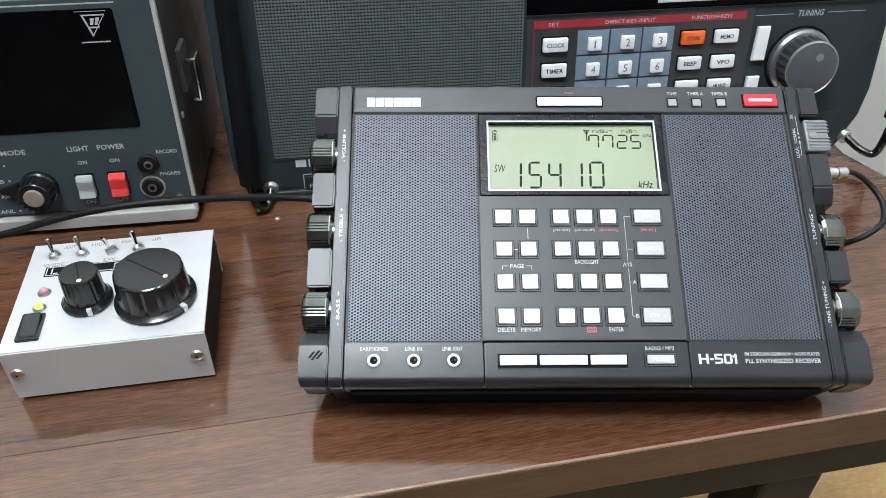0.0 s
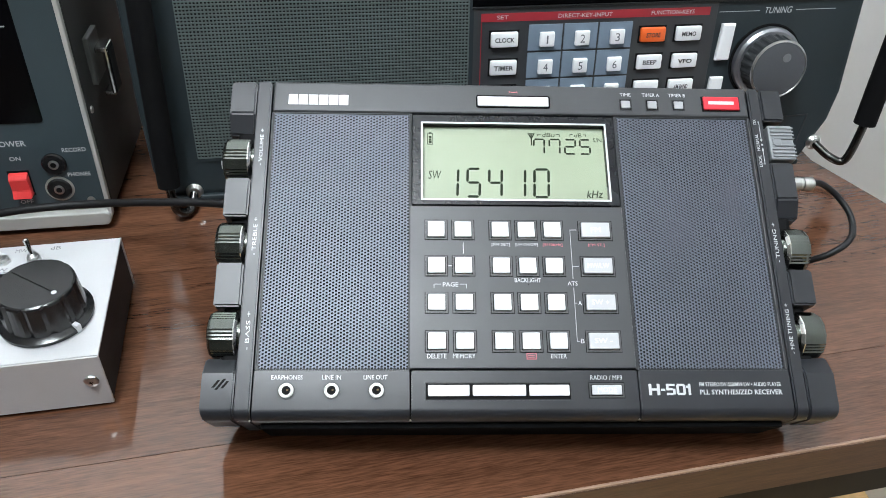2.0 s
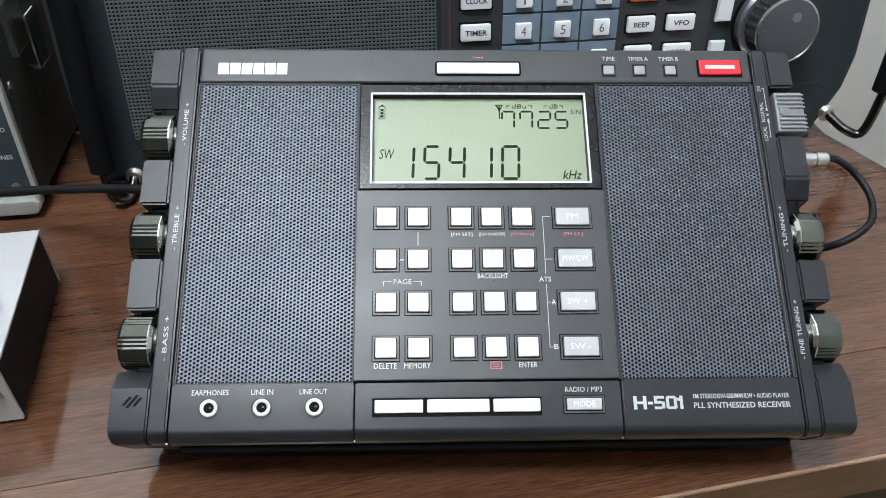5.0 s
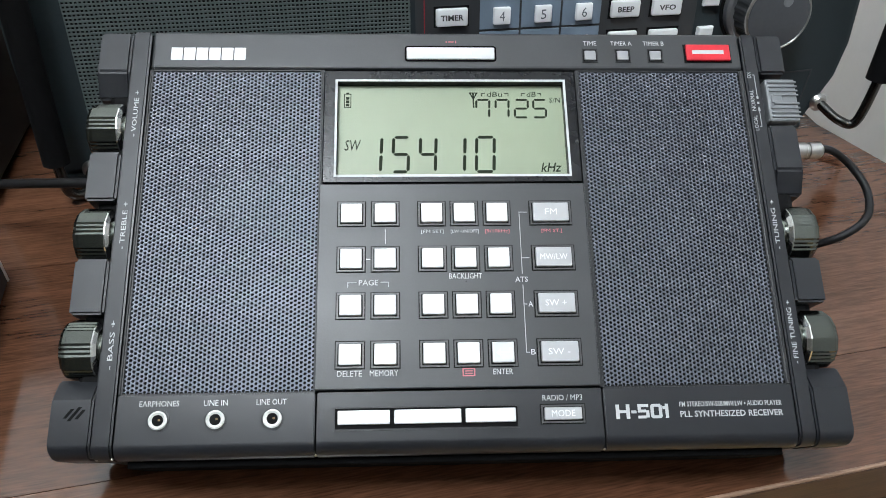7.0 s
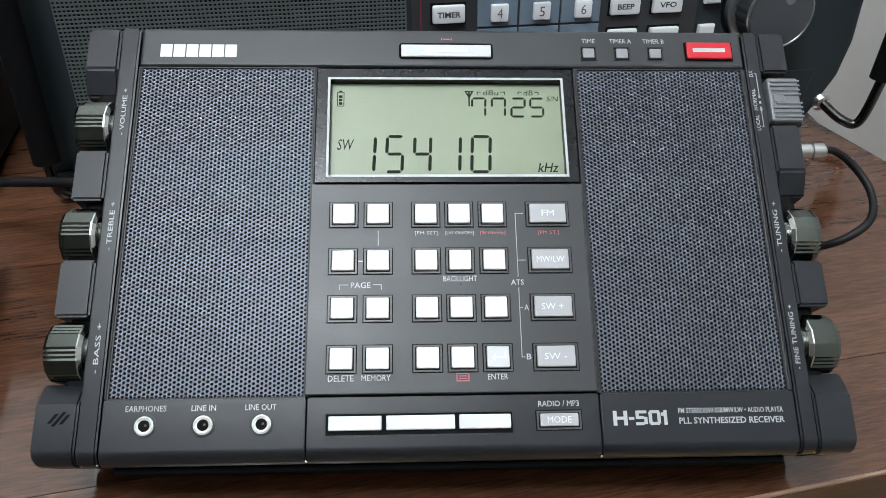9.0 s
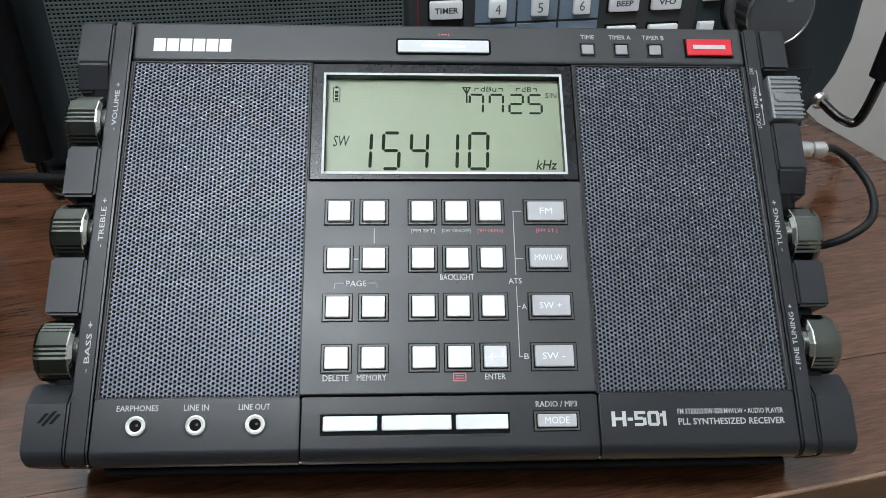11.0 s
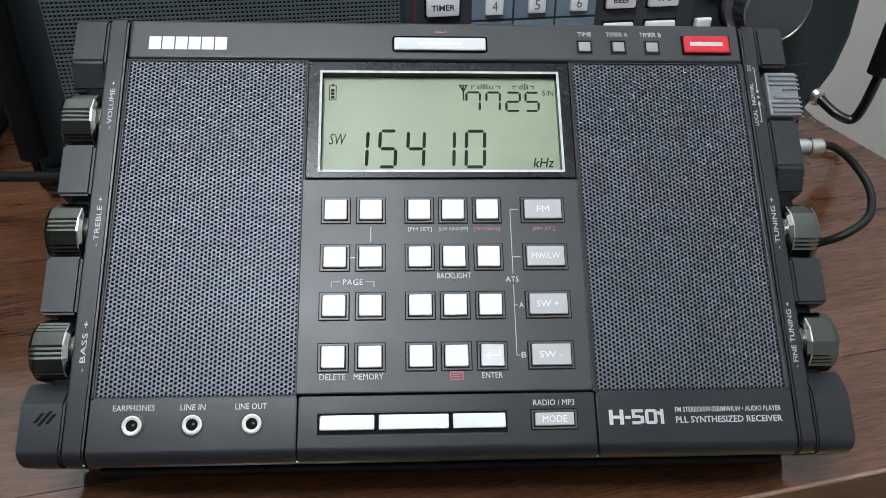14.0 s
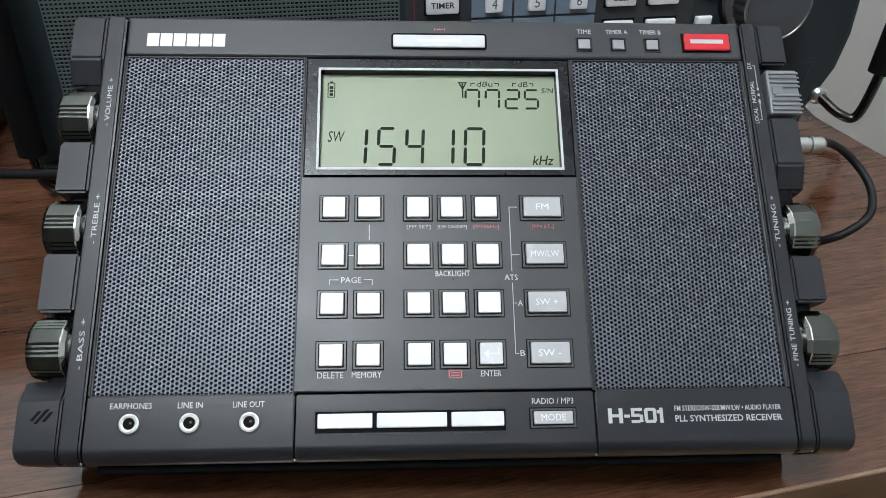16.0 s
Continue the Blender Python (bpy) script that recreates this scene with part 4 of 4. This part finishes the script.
def gkey(u0, u1, v0, v1, text, material=KEYWHITE, ink=PRINTDARK, pad=0.22):
    # the dark gap round the key is a black sheet, not a recess
    part("key_well_shade", gp(u0 - 0.9, u1 + 0.9, v0 - 0.9, v1 + 0.9, 0.5, 0.8, 0), DEEP, big)
    part("key", gp(u0, u1, v0, v1, 0.5, 3.4, 1.0, 3), material, big, smooth=True)
    if text:
        w, h = u1 - u0, v1 - v0
        gw(text, u0 + w * pad, u1 - w * pad, v0 + h * 0.34, v1 - h * 0.34, 3.42, ink, bold=0.02)


NUMINK = mat("number_ink", (0.12, 0.13, 0.15), 0.5)
ROWG = (13.2, -4.0, -20.6, -37.0)
for r, v in enumerate(ROWG):
    gkey(2.5, 19.3, v - 9.2, v, ("CLOCK", "TIMER", "", "")[r], pad=0.14)
    gkey(97.0, 113.2, v - 9.2, v - 0.2, ("STORE", "BEEP", "", "")[r], ORANGE if r == 0 else KEYWHITE)
    gkey(120.2, 136.8, v - 9.2, v - 0.2, ("MEMO", "VFO", "AM BAND", "")[r])
for r in range(3):
    for c in range(3):
        a, b = 26.0 + c * 22.3, 16.8 - r * 17.1
        part("number_block", gp(a, a + 21.2, b - 15.9, b, 0.5, 1.2, 0.2), BLUEGREY, big, "blue-grey number field")
        part("number_key", gp(a + 6.8, a + 16.0, b - 13.2, b - 4.2, 1.1, 3.6, 0.8, 3), KEYWHITE, big, smooth=True)
        gw(str(r * 3 + c + 1), a + (10.0 if r + c else 10.9), a + (12.8 if r + c else 11.9), b - 11.2, b - 6.2, 3.62, NUMINK)
part("rocker_key", prism([(x * K * MM, z * K * MM) for x, z in ((149.2, -9.4), (158.2, -9.4), (159.0, 13.6), (150.4, 13.6))], -0.0036, 0.0, 0.0009), KEYWHITE, big)
part("rocker_key", prism([(x * K * MM, z * K * MM) for x, z in ((147.8, -44), (156.6, -44), (157.4, -20.6), (148.4, -20.6))], -0.0036, 0.0, 0.0009), KEYWHITE, big)
gw("TUNING", 178.5, 196.8, 18.6, 22.6, 0.02, PRINT, slant=0.2)
bars("panel_line", [(148 * K, 175 * K, 20.3 * K, 20.7 * K), (199.5 * K, 227 * K, 20.3 * K, 20.7 * K)], 0.0, PRINTGREY, big, split=True)
# tuning knob
FINGER = mat("finger_dimple", (0.22, 0.23, 0.25), 0.3, metal=0.5)
TK = pose(185 * K * MM, 0, -12.0 * K * MM, 90) @ Matrix.Diagonal((0.9, 0.9, 0.9, 1))
part("knob_well", turned([(0.0262, 0.0), (0.0262, 0.0006), (0.0250, 0.0008)], TK, 48), DEEP, big)
tk = part("tuning_knob", turned([(0.0236, 0.0006), (0.0244, 0.0010), (0.0240, 0.0045), (0.0222, 0.0062)], TK, 64), SILVERKNOB, big, "silver ribbed tuning knob", smooth=True)
rb = bmesh.new()
n = 96
rr = [[rb.verts.new(TK @ Vector((r * (0.972 if i % 4 < 2 else 1.0) * math.cos(2 * math.pi * i / n), r * (0.972 if i % 4 < 2 else 1.0) * math.sin(2 * math.pi * i / n), h))) for i in range(n)] for r, h in ((0.0206, 0.0055), (0.0196, 0.0182))]
for i in range(n):
    rb.faces.new((rr[0][i], rr[0][(i + 1) % n], rr[1][(i + 1) % n], rr[1][i]))
rb.faces.new(rr[1])
part("ribbed_side", rb, RIBDARK, tk)
part("knob_face", turned([(0.0194, 0.0181), (0.0200, 0.0188), (0.0194, 0.0201), (0.0180, 0.0206), (0.0002, 0.0203)], TK, 64), KNOBFACE, tk, smooth=True)
part("face_rim", turned([(0.0196, 0.0190), (0.0202, 0.0193), (0.0200, 0.0203), (0.0190, 0.0208), (0.0184, 0.0199)], TK, 64), STEEL, tk, "bright rim", smooth=True)
part("finger_dimple", turned([(0.0044, 0.0200), (0.0046, 0.0206), (0.0040, 0.0207), (0.0022, 0.02062), (0.0004, 0.0206)], TK @ pose(0.0040, 0.0080, 0.0185) @ Matrix.Diagonal((0.65, 0.65, 1, 1)) @ pose(0, 0, -0.0185), 28), FINGER, tk, smooth=True)
part("tilt_mark", prism([(x * K * MM, z * K * MM) for x, z in ((206, -51), (226, -50), (223, -70), (222, -70), (225, -51), (206, -51.6))], -0.0005, 0.0), PRINTDARK, big)


# carrying handles at the ends
def end_handle(pivot, bend, rise, top, r):
    rod = part("handle_rod", tube([pivot, bend[0], bend[1], rise], 0.0027, 14), DARKCHROME, big, "bent chrome handle rod", smooth=True)
    part("pivot_cap", turned([(0.0050, 0), (0.0052, 0.002), (0.0036, 0.0042), (0.0008, 0.0048)], Matrix.Translation(Vector(pivot) + Vector((0, 0.003, 0))) @ pose(0, 0, 0, 90), 24), STEEL, big, smooth=True)
    part("handle_grip", tube([rise, tuple(0.5 * (a + b) for a, b in zip(rise, top)), top], r, 20), FOAM, big, "black foam handle grip", smooth=True)


end_handle((228 * MM, -2 * MM, -69 * MM), [(236 * MM, -12 * MM, -76 * MM), (243.5 * MM, -17 * MM, -75 * MM)], (248 * MM, -19 * MM, -50 * MM), (257 * MM, -21 * MM, 70 * MM), 0.0068)
end_handle((-178 * MM, -2 * MM, -78 * MM), [(-181 * MM, -10 * MM, -86 * MM), (-187 * MM, -16 * MM, -82 * MM)], (-189 * MM, -16 * MM, -66 * MM), (-187 * MM, -16 * MM, 80 * MM), 0.0064)
for u in (-170, 190):
    ft = solid((u - 14) * MM, (u + 14) * MM, 0.012, 0.03, -0.0875, -0.080, 0.001)
    part("foot", ft, RUBBER, big)

# ---- the communications receiver on the other side ----
rx = thing("communications_receiver", pose(-0.15, 0.157, 0.034, -5, 0, 7), "slate-grey communications receiver with a silver rim, black window and rocker switches", "receiver")
part("case", plate(-330, 26.0, -26.5, 112, -215, -3.5, 2.0), CASE, rx, "dark painted steel case")
part("front_panel", plate(-328, 23.7, -20.5, 112, -4, 0.0, 0.4), SLATE, rx, "slate-grey front panel")
rim = bmesh.new()
plate(23.6, 26.2, -27, 114, -2.6, 1.4, 0.7, 3, rim)
part("side_rim", rim, RIM, rx, "silver side rim")
low = prism(rounded(-0.332, 0.0255, -0.0306, -0.0222, 0.0035), -0.0048, 0.006, 0.0008)
part("bottom_rim", low, RIM, rx, "silver lower rim")
part("foot", plate(-20, 10, -33.5, -30.0, -60, -30, 0.5), RUBBER, rx)
part("foot", plate(-310, -280, -33.5, -30.0, -60, -30, 0.5), RUBBER, rx)
win = part("window", prism(rounded(-0.320, 0.0030, 0.0345, 0.1060, 0.0020), -0.0006, 0.004, 0.0003), GLOSS, rx, "black glossy dial window")
bars("window_line", [(-110, 4.5, 108.6, 109.4)], 0.0, PRINTGREY, rx)
tri = bmesh.new()
for o in (((-14.2, 103.0), (-1.6, 103.0), (-1.9, 102.3), (-13.4, 102.3)), ((-14.2, 103.0), (-13.2, 102.6), (-9.6, 91.5), (-10.4, 90.8)), ((-1.6, 103.0), (-2.4, 102.4), (-9.8, 92.0), (-10.0, 90.8)), ((-12.0, 96.2), (-5.6, 96.2), (-6.0, 95.4), (-11.8, 95.4)), ((-9.6, 100.8), (-7.6, 100.8), (-8.8, 97.2), (-10.4, 97.2)), ((-6.6, 101.2), (-4.8, 101.2), (-6.4, 97.2), (-8.0, 97.2))):
    merge(tri, prism([(x * MM, z * MM) for x, z in o], -0.00075, -0.0006))
part("maker_mark", tri, PRINTGREY, win, "pale outlined triangle mark")
bars("window_line", [(-17.2, -1.8, 87.2, 87.9), (-17.4, -0.8, 104.6, 104.9)], 0.6, PRINTGREY, win)
for s, a, b, v in (("MODE", -81, -66.8, 22.5), ("LIGHT", -42.9, -30.4, 22.4), ("POWER", -25.5, -9.6, 22.4), ("ON", -39.2, -33.6, 13.0), ("ON", -20.4, -14.6, 13.2), ("OFF", -41.3, -34.6, -14.7), ("OFF", -22.0, -15.0, -14.4), ("RECORD", 8.0, 20.6, 17.0), ("PHONES", 7.4, 19.6, 1.6)):
    h = 1.25 if s in ("RECORD", "PHONES", "ON", "OFF") else 1.7
    writing("panel_print", s, a, b, v - h, v + h, 0.02, PRINTGREY if s == "OFF" else PRINT, rx, bold=0.012)
for s, v in (("CW", 14.0), ("LSB", 3.6), ("AM", -7.0), ("NB/ANL", -17.6)):
    w = 2.6 * len(s)
    writing("panel_print", s, -84.5 - w, -84.5, v - 1.3, v + 1.3, 0.02, PRINT, rx, bold=0.012)
    bars("panel_dot", [(-82.0, -80.8, v - 0.6, v + 0.6)], 0.0, PRINT, rx)


ROCKGREY = mat("rocker_grey", (0.30, 0.32, 0.33), 0.42, vary=0.06)
CAPMETAL = mat("turned_cap", (0.50, 0.49, 0.45), 0.3, metal=0.7)


def rocker(u0, u1, v0, v1, m, label):
    w = part("switch_well", plate(u0 - 0.8, u1 + 0.8, v0 - 0.8, v1 + 1.6, -0.2, 0.25, 0.1), DEEP, rx)
    bm = bmesh.new()
    side = [(v1 + 0.6, 0.0), (v1 + 0.2, 2.2), (v1 - 2.4, 4.0), (v0 + 4.5, 3.6), (v0, 5.4), (v0, 0.0)]
    a = [bm.verts.new((u0 * MM, -y * MM, v * MM)) for v, y in side]
    b = [bm.verts.new((u1 * MM, -y * MM, v * MM)) for v, y in side]
    bm.faces.new(a)
    bm.faces.new(b[::-1])
    for i in range(len(a)):
        j = (i + 1) % len(a)
        bm.faces.new((a[i], b[i], b[j], a[j]))
    bmesh.ops.recalc_face_normals(bm, faces=bm.faces)
    bmesh.ops.bevel(bm, geom=list(bm.edges), offset=0.0004, segments=2, affect="EDGES")
    part("rocker_switch", bm, m, rx, label)


rocker(-42.4, -32.8, -9.6, 4.0, ROCKGREY, "light grey rocker switch")
rocker(-23.2, -13.2, -9.8, 4.2, SWRED, "red rocker switch")
for u, v, rings in ((2.0, 9.0, 0), (1.2, -7.0, 1)):
    m = pose(u * MM, 0, v * MM, 90)
    s = part("socket", turned([(0.0066, -0.0003), (0.0066, 0.0010), (0.0058, 0.0016)], m, 32), BAKELITE, rx, smooth=True)
    part("socket_ring", turned([(0.0028, 0.001), (0.0028, 0.0021), (0.0022, 0.0022)], m, 24), STEEL, s, smooth=True)
    part("socket_hole", turned([(0.0016, 0.0018), (0.0016, 0.00225)], m, 16), DEEP, s)
    if rings:
        part("socket_washer", turned([(0.0078, -0.0002), (0.0078, 0.0004), (0.0070, 0.0005)], m, 32), CAPMETAL, s)
mk = pose(-65.0 * MM, 0, -1.8 * MM, 90)
kn = part("mode_knob", turned([(0.0112, 0.0002), (0.0110, 0.0030), (0.0100, 0.0040), (0.0094, 0.0132), (0.0088, 0.0138)], mk, 40), BAKELITE, rx, "black mode knob with a bright cap", smooth=True)
part("knob_cap", turned([(0.0058, 0.0130), (0.0058, 0.0144), (0.0053, 0.0148)], mk, 32), CAPMETAL, kn, "turned metal cap")
for i in range(18):
    a = 2 * math.pi * i / 18
    rg = solid(-0.0005, 0.0005, -0.0006, 0.0006, 0.0036, 0.0134, 0.0002)
    rg.transform(mk @ pose(0.0098 * math.cos(a), 0.0098 * math.sin(a), 0, 0, 0, math.degrees(a)))
    part("ridge", rg, BAKELITE, kn)
ptr = prism([(-0.0225, -0.0012), (-0.0225, 0.0012), (-0.011, 0.0046), (-0.011, -0.0046)], -0.0035, 0.0)
ptr.transform(pose(-65.0 * MM, 0, -1.8 * MM, 0, 0, 0))
part("pointer", ptr, BAKELITE, kn)
part("panel_screw", turned([(0.0022, -0.0002), (0.0022, 0.0006), (0.0012, 0.0011)], pose(16.3 * MM, 0, -15.6 * MM, 90), 16), STEEL, rx, smooth=True)
BRACKET = mat("bracket_paint", (0.06, 0.063, 0.06), 0.4, bump=0.2)
# carrying strap hardware on the case's end
part("handle_bracket", solid(0.0258, 0.0290, 0.024, 0.047, 0.044, 0.071, 0.0008), BRACKET, rx, "painted handle bracket")
part("bracket_screw", turned([(0.0022, 0.0), (0.0020, 0.0010), (0.0008, 0.0014)], pose(0.0258, 0.010, 0.036, 0, 90), 14), STEEL, rx, smooth=True)
cl = bmesh.new()
solid(0.0290, 0.0362, 0.031, 0.045, 0.0600, 0.0632, 0.0008, 2, cl)
solid(0.0335, 0.0365, 0.031, 0.045, 0.0350, 0.0618, 0.0010, 2, cl)
solid(0.0290, 0.0350, 0.032, 0.044, 0.0340, 0.0368, 0.0008, 2, cl)
part("handle_clip", cl, CHROME, rx, "bright sprung metal handle clip")

# ---- cables ----
def cable(name, points, r, label):
    return tagged(part(name, tube(points, r, 14), RUBBER, None, smooth=True), label, "cable")


cable("audio_cable", [(-0.0315, 0.113, 0.0475), (-0.06, 0.121, 0.0445), (-0.119, 0.134, 0.0335), (-0.160, 0.130, 0.0315), (-0.196, 0.127, 0.025), (-0.236, 0.123, 0.0145), (-0.30, 0.115, 0.004), (-0.42, 0.11, 0.003)], 0.0022, "black cable lying across behind the control box")
cable("aerial_cable", [(0.2440, 0.0915, 0.0815), (0.2520, 0.0945, 0.0795), (0.2615, 0.0930, 0.0735), (0.2665, 0.0835, 0.0680), (0.2630, 0.0716, 0.0640), (0.2537, 0.0665, 0.0590), (0.2450, 0.0700, 0.0500), (0.2300, 0.0900, 0.0200), (0.215, 0.13, 0.0035), (0.19, 0.18, 0.0025)], 0.00155, "black aerial cable looping out of the radio's end")
